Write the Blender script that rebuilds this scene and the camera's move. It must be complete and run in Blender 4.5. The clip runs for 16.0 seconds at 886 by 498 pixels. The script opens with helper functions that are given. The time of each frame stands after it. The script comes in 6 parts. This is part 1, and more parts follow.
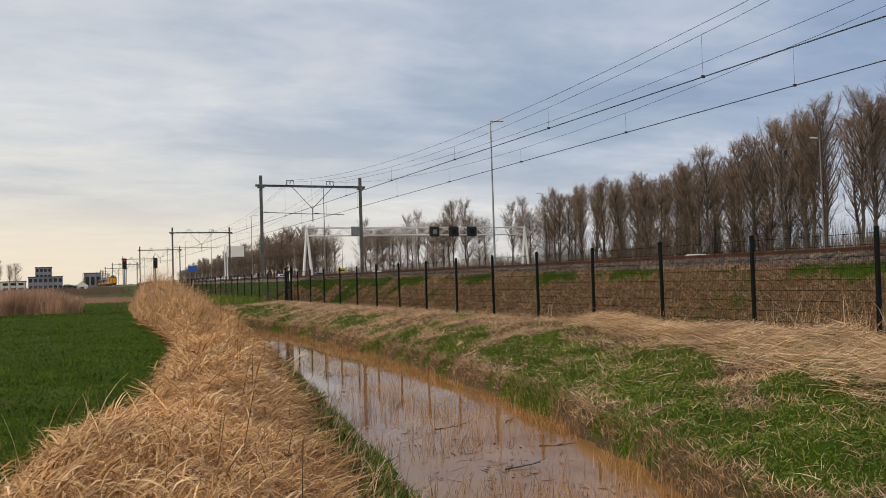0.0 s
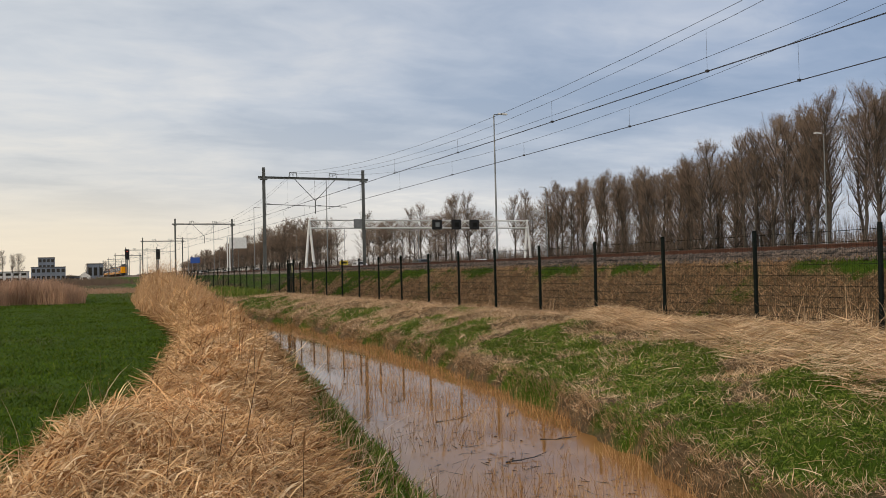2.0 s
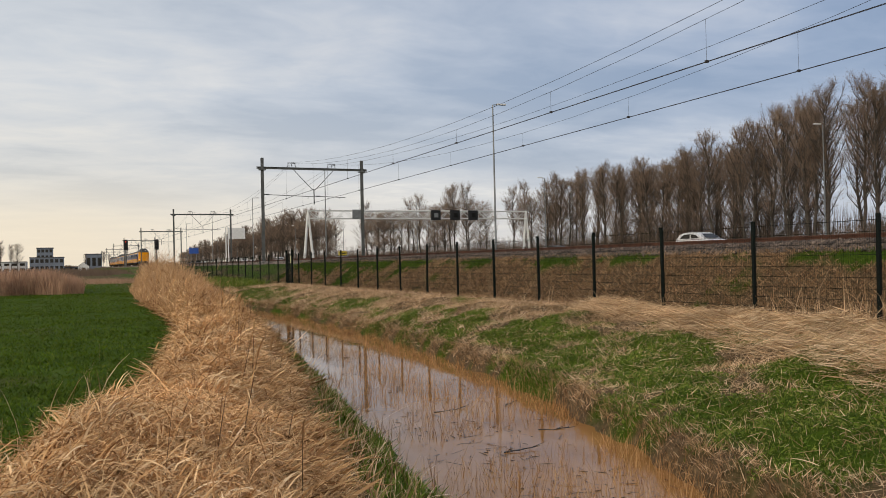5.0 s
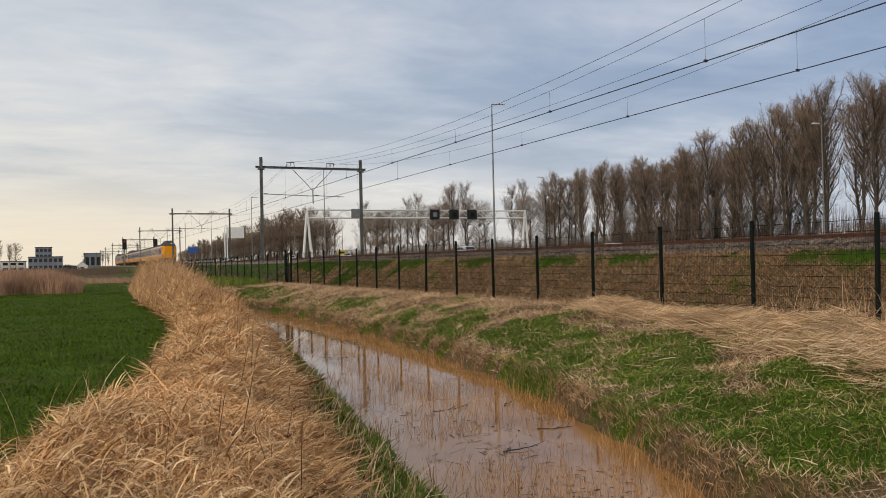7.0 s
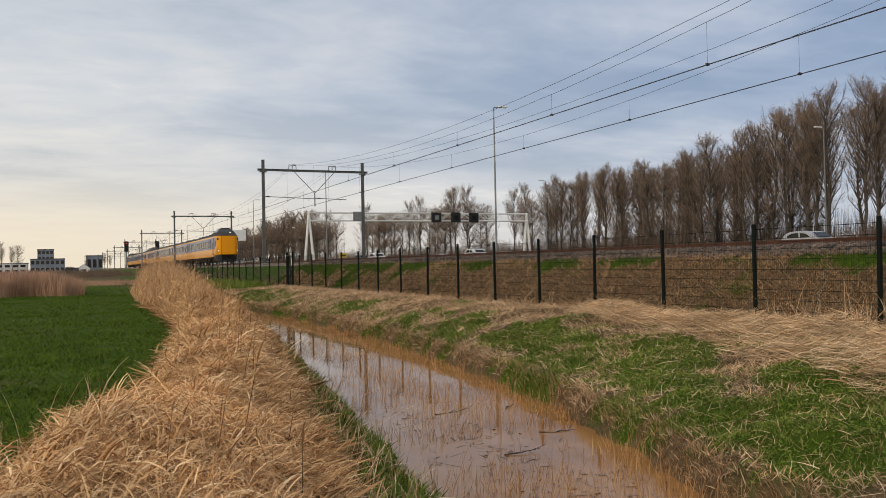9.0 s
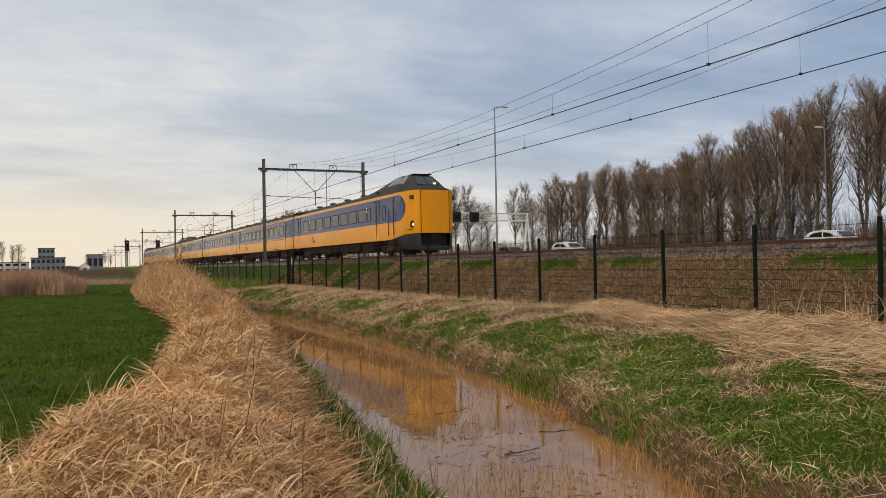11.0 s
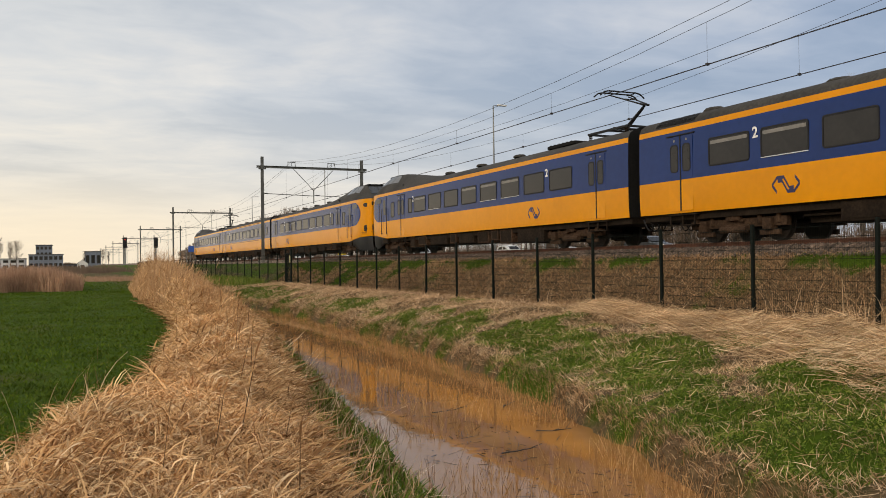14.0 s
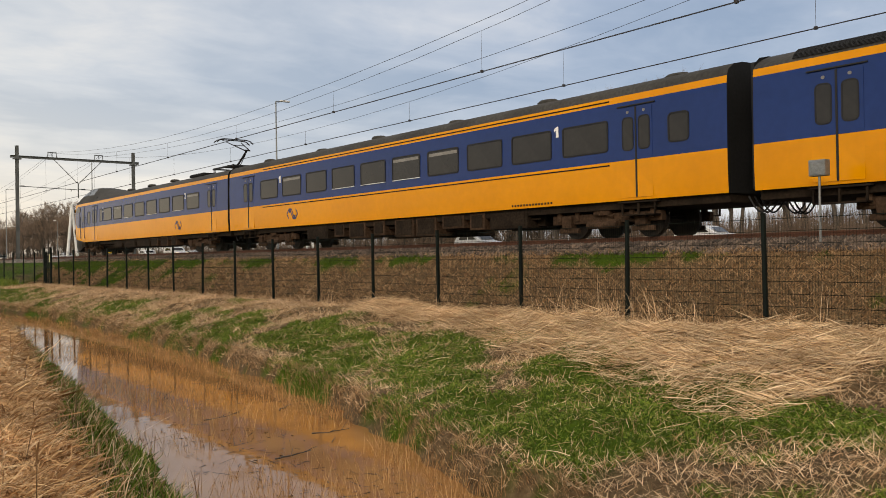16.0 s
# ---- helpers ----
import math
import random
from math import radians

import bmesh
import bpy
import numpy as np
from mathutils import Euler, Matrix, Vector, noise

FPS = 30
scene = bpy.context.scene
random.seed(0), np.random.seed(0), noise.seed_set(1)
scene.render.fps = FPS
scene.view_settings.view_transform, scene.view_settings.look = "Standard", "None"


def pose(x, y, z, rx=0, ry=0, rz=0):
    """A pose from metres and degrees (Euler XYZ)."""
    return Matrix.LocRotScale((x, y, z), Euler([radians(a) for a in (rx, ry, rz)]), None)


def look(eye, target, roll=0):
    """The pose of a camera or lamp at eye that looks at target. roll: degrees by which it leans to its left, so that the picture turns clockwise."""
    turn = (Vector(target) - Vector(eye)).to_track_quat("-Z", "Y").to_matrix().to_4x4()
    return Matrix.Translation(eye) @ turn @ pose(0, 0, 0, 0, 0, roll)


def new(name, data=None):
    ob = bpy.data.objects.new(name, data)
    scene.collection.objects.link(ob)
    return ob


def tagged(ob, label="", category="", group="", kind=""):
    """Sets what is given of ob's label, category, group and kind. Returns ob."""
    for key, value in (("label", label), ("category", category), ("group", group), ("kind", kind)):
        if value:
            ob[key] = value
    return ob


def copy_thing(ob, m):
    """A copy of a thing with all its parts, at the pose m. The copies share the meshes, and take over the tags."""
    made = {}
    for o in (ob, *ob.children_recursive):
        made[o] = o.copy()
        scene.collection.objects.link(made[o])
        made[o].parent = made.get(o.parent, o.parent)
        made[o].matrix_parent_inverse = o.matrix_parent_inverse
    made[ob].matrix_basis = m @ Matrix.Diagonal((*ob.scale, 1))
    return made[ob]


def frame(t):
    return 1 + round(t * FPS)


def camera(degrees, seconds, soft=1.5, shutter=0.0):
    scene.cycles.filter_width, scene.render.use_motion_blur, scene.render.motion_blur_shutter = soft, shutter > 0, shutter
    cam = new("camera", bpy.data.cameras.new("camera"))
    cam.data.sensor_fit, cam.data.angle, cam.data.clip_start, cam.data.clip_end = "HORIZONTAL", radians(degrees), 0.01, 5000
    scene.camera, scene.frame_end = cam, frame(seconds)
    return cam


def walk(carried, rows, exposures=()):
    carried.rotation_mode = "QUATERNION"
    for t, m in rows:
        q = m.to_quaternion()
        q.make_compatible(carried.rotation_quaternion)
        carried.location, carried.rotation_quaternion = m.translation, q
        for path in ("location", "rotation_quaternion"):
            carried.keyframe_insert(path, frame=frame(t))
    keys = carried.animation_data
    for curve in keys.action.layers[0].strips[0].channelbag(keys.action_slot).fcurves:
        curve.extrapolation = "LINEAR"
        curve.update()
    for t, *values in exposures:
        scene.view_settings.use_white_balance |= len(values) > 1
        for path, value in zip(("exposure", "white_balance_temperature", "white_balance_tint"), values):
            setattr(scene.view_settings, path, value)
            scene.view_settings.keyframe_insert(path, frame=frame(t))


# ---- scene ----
cam = camera(56.52, 16.0, soft=0.9)
PATH = [
    (0, (0.000, 0.000, 2.470), (8.2704, 18.1976, 3.1401), -1.729),
    (0.5, (0.000, 0.000, 2.470), (8.2666, 18.2001, 3.1168), -1.630),
    (1, (0.000, 0.000, 2.470), (8.2485, 18.2098, 3.0755), -1.570),
    (1.5, (0.000, 0.000, 2.470), (8.2342, 18.2179, 3.0241), -1.402),
    (2, (0.000, 0.000, 2.470), (8.2151, 18.2280, 2.9732), -1.336),
    (2.5, (0.000, 0.000, 2.470), (8.2069, 18.2332, 2.9142), -1.224),
    (3, (0.000, 0.000, 2.470), (8.1960, 18.2390, 2.8731), -1.188),
    (3.5, (0.000, 0.000, 2.470), (8.1930, 18.2413, 2.8298), -1.196),
    (4, (0.000, 0.000, 2.470), (8.2068, 18.2361, 2.7752), -1.221),
    (6.5, (0.000, 0.000, 2.470), (8.2675, 18.2093, 2.7319), -1.314),
    (7, (0.000, 0.000, 2.470), (8.2645, 18.2107, 2.7289), -1.290),
    (7.5, (0.000, 0.000, 2.470), (8.2627, 18.2113, 2.7476), -1.269),
    (8, (0.000, 0.000, 2.470), (8.2504, 18.2162, 2.7870), -1.240),
    (8.5, (0.000, 0.000, 2.470), (8.2394, 18.2209, 2.8042), -1.203),
    (9, (0.000, 0.000, 2.470), (8.2282, 18.2260, 2.8013), -1.172),
    (11.5, (0.000, 0.000, 2.470), (8.2091, 18.2347, 2.7942), -1.001),
    (12, (0.000, 0.000, 2.470), (8.1989, 18.2389, 2.8194), -0.818),
    (12.5, (0.000, 0.000, 2.470), (8.2404, 18.2206, 2.7949), -0.854),
    (13, (0.000, 0.000, 2.470), (8.2584, 18.2127, 2.7824), -0.764),
    (13.5, (0.000, 0.000, 2.470), (8.2625, 18.2112, 2.7591), -0.857),
    (14, (0.000, 0.000, 2.470), (8.2571, 18.2137, 2.7550), -0.804),
    (14.5, (0.000, 0.000, 2.470), (8.2761, 18.2053, 2.7412), -0.771),
    (15, (0.000, 0.000, 2.470), (8.3075, 18.1914, 2.7118), -0.873),
    (15.5, (0.012, -0.002, 2.473), (8.7162, 18.0039, 2.6793), -0.730),
    (15.6, (0.027, -0.004, 2.477), (9.1857, 17.7749, 2.6623), -0.723),
    (15.7, (0.047, -0.007, 2.483), (9.8321, 17.4354, 2.6547), -0.790),
    (15.8, (0.073, -0.010, 2.490), (10.6589, 16.9581, 2.6390), -0.821),
    (15.9, (0.107, -0.015, 2.499), (11.6619, 16.3086, 2.6233), -0.889),
    (16, (0.146, -0.020, 2.510), (12.7942, 15.4712, 2.6623), -0.953),
]
walk(cam, [(t, look(eye, target, roll)) for t, eye, target, roll in PATH],
     [(0, -0.04, 6550, 10), (9, -0.04, 6550, 10), (11.5, 0.0, 6700, 10), (12.5, 0.08, 6950, 10), (15, 0.08, 6950, 10), (15.5, 0.10, 6950, 10), (16, 0.20, 7050, 10)])

# ---- light ----
SUN_EL, SUN_AZ = radians(24), radians(-120)      # low, behind thin cloud, to the left of the track


def build_world():
    w = bpy.data.worlds.new("overcast_sky")
    scene.world = w
    w.use_nodes = True
    nt = w.node_tree
    nt.nodes.clear()
    N = nt.nodes.new
    L = nt.links.new

    def math_(op, a, b=None, clamp=False):
        n = N("ShaderNodeMath")
        n.operation, n.use_clamp = op, clamp
        for i, v in enumerate((a, b)):
            if v is None:
                continue
            if isinstance(v, (int, float)):
                n.inputs[i].default_value = v
            else:
                L(v, n.inputs[i])
        return n.outputs[0]

    def ramp(fac, stops):
        n = N("ShaderNodeValToRGB")
        els = n.color_ramp.elements
        while len(els) < len(stops):
            els.new(0.5)
        for e, (p, c) in zip(els, stops):
            e.position, e.color = p, (*c, 1)
        L(fac, n.inputs[0])
        return n.outputs[0]

    def mix(fac, a, b):
        n = N("ShaderNodeMix")
        n.data_type = "RGBA"
        for sock, v in ((n.inputs[0], fac), (n.inputs[6], a), (n.inputs[7], b)):
            if isinstance(v, (int, float)):
                sock.default_value = v
            elif isinstance(v, tuple):
                sock.default_value = (*v, 1)
            else:
                L(v, sock)
        return n.outputs[2]

    sky = N("ShaderNodeTexSky")
    sky.sky_type, sky.sun_disc = "NISHITA", False
    sky.sun_elevation, sky.sun_rotation = SUN_EL, SUN_AZ
    sky.air_density, sky.dust_density, sky.ozone_density = 1.2, 1.5, 2.0
    tc = N("ShaderNodeTexCoord")
    sep = N("ShaderNodeSeparateXYZ")
    L(tc.outputs["Generated"], sep.inputs[0])
    x, y, z = sep.outputs
    # cloud deck: the direction laid onto a level sheet
    zz = math_("ADD", math_("MAXIMUM", z, 0.0), 0.10)
    cmb = N("ShaderNodeCombineXYZ")
    L(math_("DIVIDE", x, zz), cmb.inputs[0])
    L(math_("DIVIDE", y, zz), cmb.inputs[1])
    mp = N("ShaderNodeMapping")
    mp.inputs["Scale"].default_value = (0.75, 1.0, 1.0)
    mp.inputs["Location"].default_value = (3.1, 0.6, 0.0)
    mp.inputs["Rotation"].default_value = (0, 0, radians(22))
    L(cmb.outputs[0], mp.inputs[0])

    def noise_(scale, detail, rough, dist=0.0):
        n = N("ShaderNodeTexNoise")
        n.inputs["Scale"].default_value, n.inputs["Detail"].default_value = scale, detail
        n.inputs["Roughness"].default_value, n.inputs["Distortion"].default_value = rough, dist
        L(mp.outputs[0], n.inputs["Vector"])
        return n.outputs[0]

    big = noise_(0.36, 4, 0.5, 0.3)
    fine = noise_(1.3, 5, 0.55, 0.3)
    wisps = noise_(4.2, 4, 0.6, 0.6)
    cover = math_("ADD", math_("ADD", math_("MULTIPLY", big, 0.52), math_("MULTIPLY", fine, 0.36)), math_("MULTIPLY", wisps, 0.12))
    # towards the left of the track the deck is thin and bright, to the right heavier and bluer
    right_ = ramp(cover, [(0.39, (0.235, 0.315, 0.465)), (0.47, (0.325, 0.40, 0.545)), (0.54, (0.49, 0.54, 0.645)), (0.61, (0.80, 0.81, 0.83))])
    left_ = ramp(cover, [(0.39, (0.48, 0.53, 0.60)), (0.46, (0.62, 0.65, 0.69)), (0.53, (0.75, 0.745, 0.735)), (0.61, (0.95, 0.92, 0.87))])
    fac = ramp(x, [(0.0, (0, 0, 0)), (0.74, (1, 1, 1))])
    cloud = mix(fac, left_, right_)
    # bright cream strip low over the horizon, strongest on the left
    low = ramp(z, [(0.0, (1, 1, 1)), (0.05, (0.85, 0.85, 0.85)), (0.11, (0.30, 0.30, 0.30)), (0.20, (0, 0, 0))])
    lowf = math_("MULTIPLY", low, ramp(x, [(0.05, (0.92, 0.92, 0.92)), (0.75, (0.55, 0.55, 0.55))]))
    cream = mix(fac, (0.90, 0.78, 0.60), (0.68, 0.69, 0.73))
    cloud = mix(lowf, cloud, cream)
    bg1, bg2, add = N("ShaderNodeBackground"), N("ShaderNodeBackground"), N("ShaderNodeAddShader")
    L(sky.outputs[0], bg1.inputs[0])
    bg1.inputs[1].default_value = 0.012
    L(cloud, bg2.inputs[0])
    bg2.inputs[1].default_value = 0.98
    L(bg1.outputs[0], add.inputs[0])
    L(bg2.outputs[0], add.inputs[1])
    out = N("ShaderNodeOutputWorld")
    L(add.outputs[0], out.inputs[0])


build_world()
sun = new("sun", bpy.data.lights.new("sun", "SUN"))
sun.data.energy, sun.data.angle, sun.data.color = 1.5, radians(20), (1.0, 0.86, 0.70)
sun.matrix_world = look((0, 0, 0), (-math.sin(SUN_AZ) * math.cos(SUN_EL), -math.cos(SUN_AZ) * math.cos(SUN_EL), -math.sin(SUN_EL)))

# ---- materials ----
def material(name, base, rough=0.8, metal=0.0, vary=0.25, scale=4.0, fine=40.0, bump=0.2, bump_dist=0.01, second=None,
             spec=0.4, island=0.0, per_object=0.0, coords="Object"):
    """Base colour broken by two sizes of noise; second: the colour of the stains; island / per_object: random brightness."""
    m = bpy.data.materials.new(name)
    m.use_nodes = True
    nt = m.node_tree
    N, L = nt.nodes.new, nt.links.new
    bsdf = nt.nodes["Principled BSDF"]
    bsdf.inputs["Roughness"].default_value, bsdf.inputs["Metallic"].default_value = rough, metal
    bsdf.inputs["Specular IOR Level"].default_value = spec
    tc = N("ShaderNodeTexCoord")
    pos = tc.outputs["Object"]
    if coords == "World":
        pos = N("ShaderNodeNewGeometry").outputs["Position"]
    big, small = N("ShaderNodeTexNoise"), N("ShaderNodeTexNoise")
    for n, s, d in ((big, scale, 4), (small, fine, 3)):
        n.inputs["Scale"].default_value, n.inputs["Detail"].default_value = s, d
        L(pos, n.inputs["Vector"])
    ramp = N("ShaderNodeValToRGB")
    b = Vector(base)
    lo = Vector(second) if second else b * (1 - vary)
    els = ramp.color_ramp.elements
    els[0].position, els[0].color = 0.32, (*lo, 1)
    els[1].position, els[1].color = 0.68, (*(b * (1 + vary * 0.4)), 1)
    L(big.outputs[0], ramp.inputs[0])
    mul = N("ShaderNodeMix")
    mul.data_type, mul.blend_type = "RGBA", "MULTIPLY"
    mul.inputs[0].default_value = 1.0
    r2 = N("ShaderNodeValToRGB")
    e2 = r2.color_ramp.elements
    v = vary
    e2[0].position, e2[0].color = 0.3, (1 - v, 1 - v, 1 - v, 1)
    e2[1].position, e2[1].color = 0.7, (1 + v * 0.3, 1 + v * 0.3, 1 + v * 0.3, 1)
    L(small.outputs[0], r2.inputs[0])
    L(ramp.outputs[0], mul.inputs[6])
    L(r2.outputs[0], mul.inputs[7])
    col = mul.outputs[2]
    for amount, src in ((island, "island"), (per_object, "object")):
        if amount:
            rnd = N("ShaderNodeNewGeometry").outputs["Random Per Island"] if src == "island" else N("ShaderNodeObjectInfo").outputs["Random"]
            mr = N("ShaderNodeMapRange")
            mr.inputs["To Min"].default_value, mr.inputs["To Max"].default_value = 1 - amount, 1 + amount * 0.6
            L(rnd, mr.inputs["Value"])
            mm = N("ShaderNodeMix")
            mm.data_type, mm.blend_type = "RGBA", "MULTIPLY"
            mm.inputs[0].default_value = 1.0
            L(col, mm.inputs[6])
            L(mr.outputs[0], mm.inputs[7])
            col = mm.outputs[2]
    L(col, bsdf.inputs["Base Color"])
    if bump:
        bp = N("ShaderNodeBump")
        bp.inputs["Strength"].default_value, bp.inputs["Distance"].default_value = bump, bump_dist
        L(small.outputs[0], bp.inputs["Height"])
        L(bp.outputs[0], bsdf.inputs["Normal"])
    return m


def glow(name, colour, strength):
    m = bpy.data.materials.new(name)
    m.use_nodes = True
    b = m.node_tree.nodes["Principled BSDF"]
    b.inputs["Base Color"].default_value = (*colour, 1)
    b.inputs["Emission Color"].default_value, b.inputs["Emission Strength"].default_value = (*colour, 1), strength
    return m


def blade_material(name, colours, rough=0.75):
    """Blades and stalks: a colour picked per blade, with some light passing through."""
    m = bpy.data.materials.new(name)
    m.use_nodes = True
    nt = m.node_tree
    N, L = nt.nodes.new, nt.links.new
    b = nt.nodes["Principled BSDF"]
    b.inputs["Roughness"].default_value = rough
    b.inputs["Specular IOR Level"].default_value = 0.12
    geo = N("ShaderNodeNewGeometry")
    ramp = N("ShaderNodeValToRGB")
    els = ramp.color_ramp.elements
    while len(els) < len(colours):
        els.new(0.5)
    for i, (e, c) in enumerate(zip(els, colours)):
        e.position, e.color = i / (len(colours) - 1), (*c, 1)
    L(geo.outputs["Random Per Island"], ramp.inputs[0])
    no = N("ShaderNodeTexNoise")
    no.inputs["Scale"].default_value, no.inputs["Detail"].default_value = 1.1, 3
    L(geo.outputs["Position"], no.inputs["Vector"])
    mr = N("ShaderNodeMapRange")
    mr.inputs["From Min"].default_value, mr.inputs["From Max"].default_value = 0.3, 0.7
    mr.inputs["To Min"].default_value, mr.inputs["To Max"].default_value = 0.72, 1.2
    L(no.outputs[0], mr.inputs["Value"])
    mm = N("ShaderNodeMix")
    mm.data_type, mm.blend_type = "RGBA", "MULTIPLY"
    mm.inputs[0].default_value = 1.0
    L(ramp.outputs[0], mm.inputs[6])
    L(mr.outputs[0], mm.inputs[7])
    L(mm.outputs[2], b.inputs["Base Color"])
    return m


M_STEEL = material("galvanised_steel", (0.24, 0.25, 0.25), 0.5, 0.6, 0.25, 2.0, 30)
M_MAST = material("weathered_mast_steel", (0.12, 0.125, 0.12), 0.65, 0.3, 0.3, 1.5, 25)
M_FENCE = material("dark_green_coated_steel", (0.006, 0.010, 0.008), 0.75, 0.0, 0.3, 3, 30, 0.1, spec=0.15)
M_WIRE = material("copper_wire_dark", (0.05, 0.045, 0.045), 0.6, 0.4, 0.2, 3, 20, 0)
M_RAIL = material("rusty_rail", (0.11, 0.045, 0.025), 0.85, 0.0, 0.35, 3, 40)
M_BALLAST = material("ballast_stone", (0.20, 0.148, 0.112), 0.9, 0, 0.6, 1.5, 9, 0.9, 0.05, island=0.75)
M_SLEEPER = material("concrete_sleeper", (0.30, 0.28, 0.26), 0.9, 0, 0.25)
M_ROAD = material("asphalt", (0.06, 0.06, 0.062), 0.85, 0, 0.25, 0.5, 20)
M_WHITE = material("white_painted_steel", (0.72, 0.72, 0.70), 0.5, 0, 0.12, 2, 20, 0.05)
M_BLACK = material("matt_black_panel", (0.008, 0.008, 0.009), 0.6, 0, 0.2)


# ---- mesh helpers ----
def mesh_from(name, verts, faces, mat, smooth=False):
    me = bpy.data.meshes.new(name)
    me.from_pydata([tuple(v) for v in verts], [], faces)
    me.update()
    if mat:
        me.materials.append(mat)
    if smooth:
        me.polygons.foreach_set("use_smooth", [True] * len(me.polygons))
    return me


def arrays_mesh(name, co, loops, sizes, mat, smooth=False):
    """A mesh from numpy arrays: vertices (n,3), flat loop indices, and the size of each face."""
    me = bpy.data.meshes.new(name)
    me.vertices.add(len(co))
    me.vertices.foreach_set("co", np.asarray(co, np.float32).ravel())
    me.loops.add(len(loops))
    me.loops.foreach_set("vertex_index", np.asarray(loops, np.int32))
    sizes = np.asarray(sizes, np.int32)
    me.polygons.add(len(sizes))
    me.polygons.foreach_set("loop_start", np.concatenate([[0], np.cumsum(sizes)[:-1]]).astype(np.int32))
    me.polygons.foreach_set("loop_total", sizes)
    if smooth:
        me.polygons.foreach_set("use_smooth", np.ones(len(sizes), bool))
    me.update(calc_edges=True)
    me.validate()
    if mat:
        me.materials.append(mat)
    return me


def finish(bm, name, mat, smooth=False):
    me = bpy.data.meshes.new(name)
    bmesh.ops.recalc_face_normals(bm, faces=bm.faces)
    bm.to_mesh(me)
    bm.free()
    for m in (mat if isinstance(mat, (list, tuple)) else [mat]):
        me.materials.append(m)
    if smooth:
        me.polygons.foreach_set("use_smooth", [True] * len(me.polygons))
    return me


def part(name, bm, mat, parent, label="", smooth=False, at=None):
    """One mesh object under a thing or a part; bm may be a bmesh or a ready mesh."""
    me = bm if isinstance(bm, bpy.types.Mesh) else finish(bm, name, mat, smooth)
    ob = new(name, me)
    ob.parent = parent
    if at is not None:
        ob.matrix_basis = at
    if label:
        ob["label"] = label
    return ob


def thing(name, m=None, label="", category="", group="", kind=""):
    ob = new(name)
    ob.empty_display_size = 0.2
    if m is not None:
        ob.matrix_basis = m
    return tagged(ob, label, category, group, kind)


def box(bm, x0, x1, y0, y1, z0, z1, bevel=0.0, mi=0):
    vs = [bm.verts.new((x, y, z)) for z in (z0, z1) for x, y in ((x0, y0), (x1, y0), (x1, y1), (x0, y1))]
    fs = [(3, 2, 1, 0), (4, 5, 6, 7), (0, 1, 5, 4), (1, 2, 6, 5), (2, 3, 7, 6), (3, 0, 4, 7)]
    faces = [bm.faces.new([vs[i] for i in f]) for f in fs]
    for f in faces:
        f.material_index = mi
    if bevel:
        es = {e for f in faces for e in f.edges}
        bmesh.ops.bevel(bm, geom=list(es), offset=bevel, segments=2, affect="EDGES", profile=0.7)
    return faces


def new_box(x0, x1, y0, y1, z0, z1, bevel=0.0):
    bm = bmesh.new()
    box(bm, x0, x1, y0, y1, z0, z1, bevel)
    return bm


def tube(bm, a, b, r0, r1=None, n=8, caps=True):
    """A tapered round bar from a to b."""
    r1 = r0 if r1 is None else r1
    a, b = Vector(a), Vector(b)
    q = (b - a).to_track_quat("Z", "Y")
    rings = []
    for p, r in ((a, r0), (b, r1)):
        rings.append([bm.verts.new(p + q @ Vector((r * math.cos(2 * math.pi * i / n), r * math.sin(2 * math.pi * i / n), 0))) for i in range(n)])
    for i in range(n):
        j = (i + 1) % n
        bm.faces.new((rings[0][i], rings[0][j], rings[1][j], rings[1][i]))
    if caps:
        bm.faces.new(rings[0][::-1])
        bm.faces.new(rings[1])


def chain(bm, pts, r, n=5):
    for a, b in zip(pts[:-1], pts[1:]):
        tube(bm, a, b, r, r, n, False)


def noise2(x, y, s, seed=0.0):
    """Smooth value noise on arrays, 0..1."""
    x, y = np.asarray(x, float) * s + seed * 17.3, np.asarray(y, float) * s + seed * 9.1
    xi, yi = np.floor(x), np.floor(y)
    fx, fy = x - xi, y - yi
    fx, fy = fx * fx * (3 - 2 * fx), fy * fy * (3 - 2 * fy)

    def h(a, b):
        v = np.sin(a * 127.1 + b * 311.7 + seed * 74.7) * 43758.5453
        return v - np.floor(v)
    return (h(xi, yi) * (1 - fx) + h(xi + 1, yi) * fx) * (1 - fy) + (h(xi, yi + 1) * (1 - fx) + h(xi + 1, yi + 1) * fx) * fy


# ---- ground ----
RAIL_Z = 2.90
NEAR_X, FAR_X = 18.55, 22.55       # centre lines of the two tracks
FENCE_X, FENCE_Y0, FENCE_STEP = 12.92, 10.06, 2.875
ROAD_Z = 2.75


def wobble(y, s):
    y = np.asarray(y, float)
    return 0.07 * np.sin(1.9 * y + s) + 0.05 * np.sin(4.3 * y + 2.1 * s) + 0.03 * np.sin(9.7 * y + s)


def ditch_left(y):
    return wobble(y, 1.0) + np.interp(y, [-60, 0, 8.7, 12.1, 18.3, 25.4, 36.4, 46, 54], [-6, 2.3, 3.42, 3.95, 4.9, 5.85, 7.2, 8.3, 8.9])


def ditch_right(y):
    return wobble(y, 4.0) + np.interp(y, [-60, 0, 7.1, 11.8, 16, 23.8, 34, 45, 54], [-1.5, 4.6, 6.15, 7.45, 8.2, 9.1, 9.6, 9.5, 9.0])


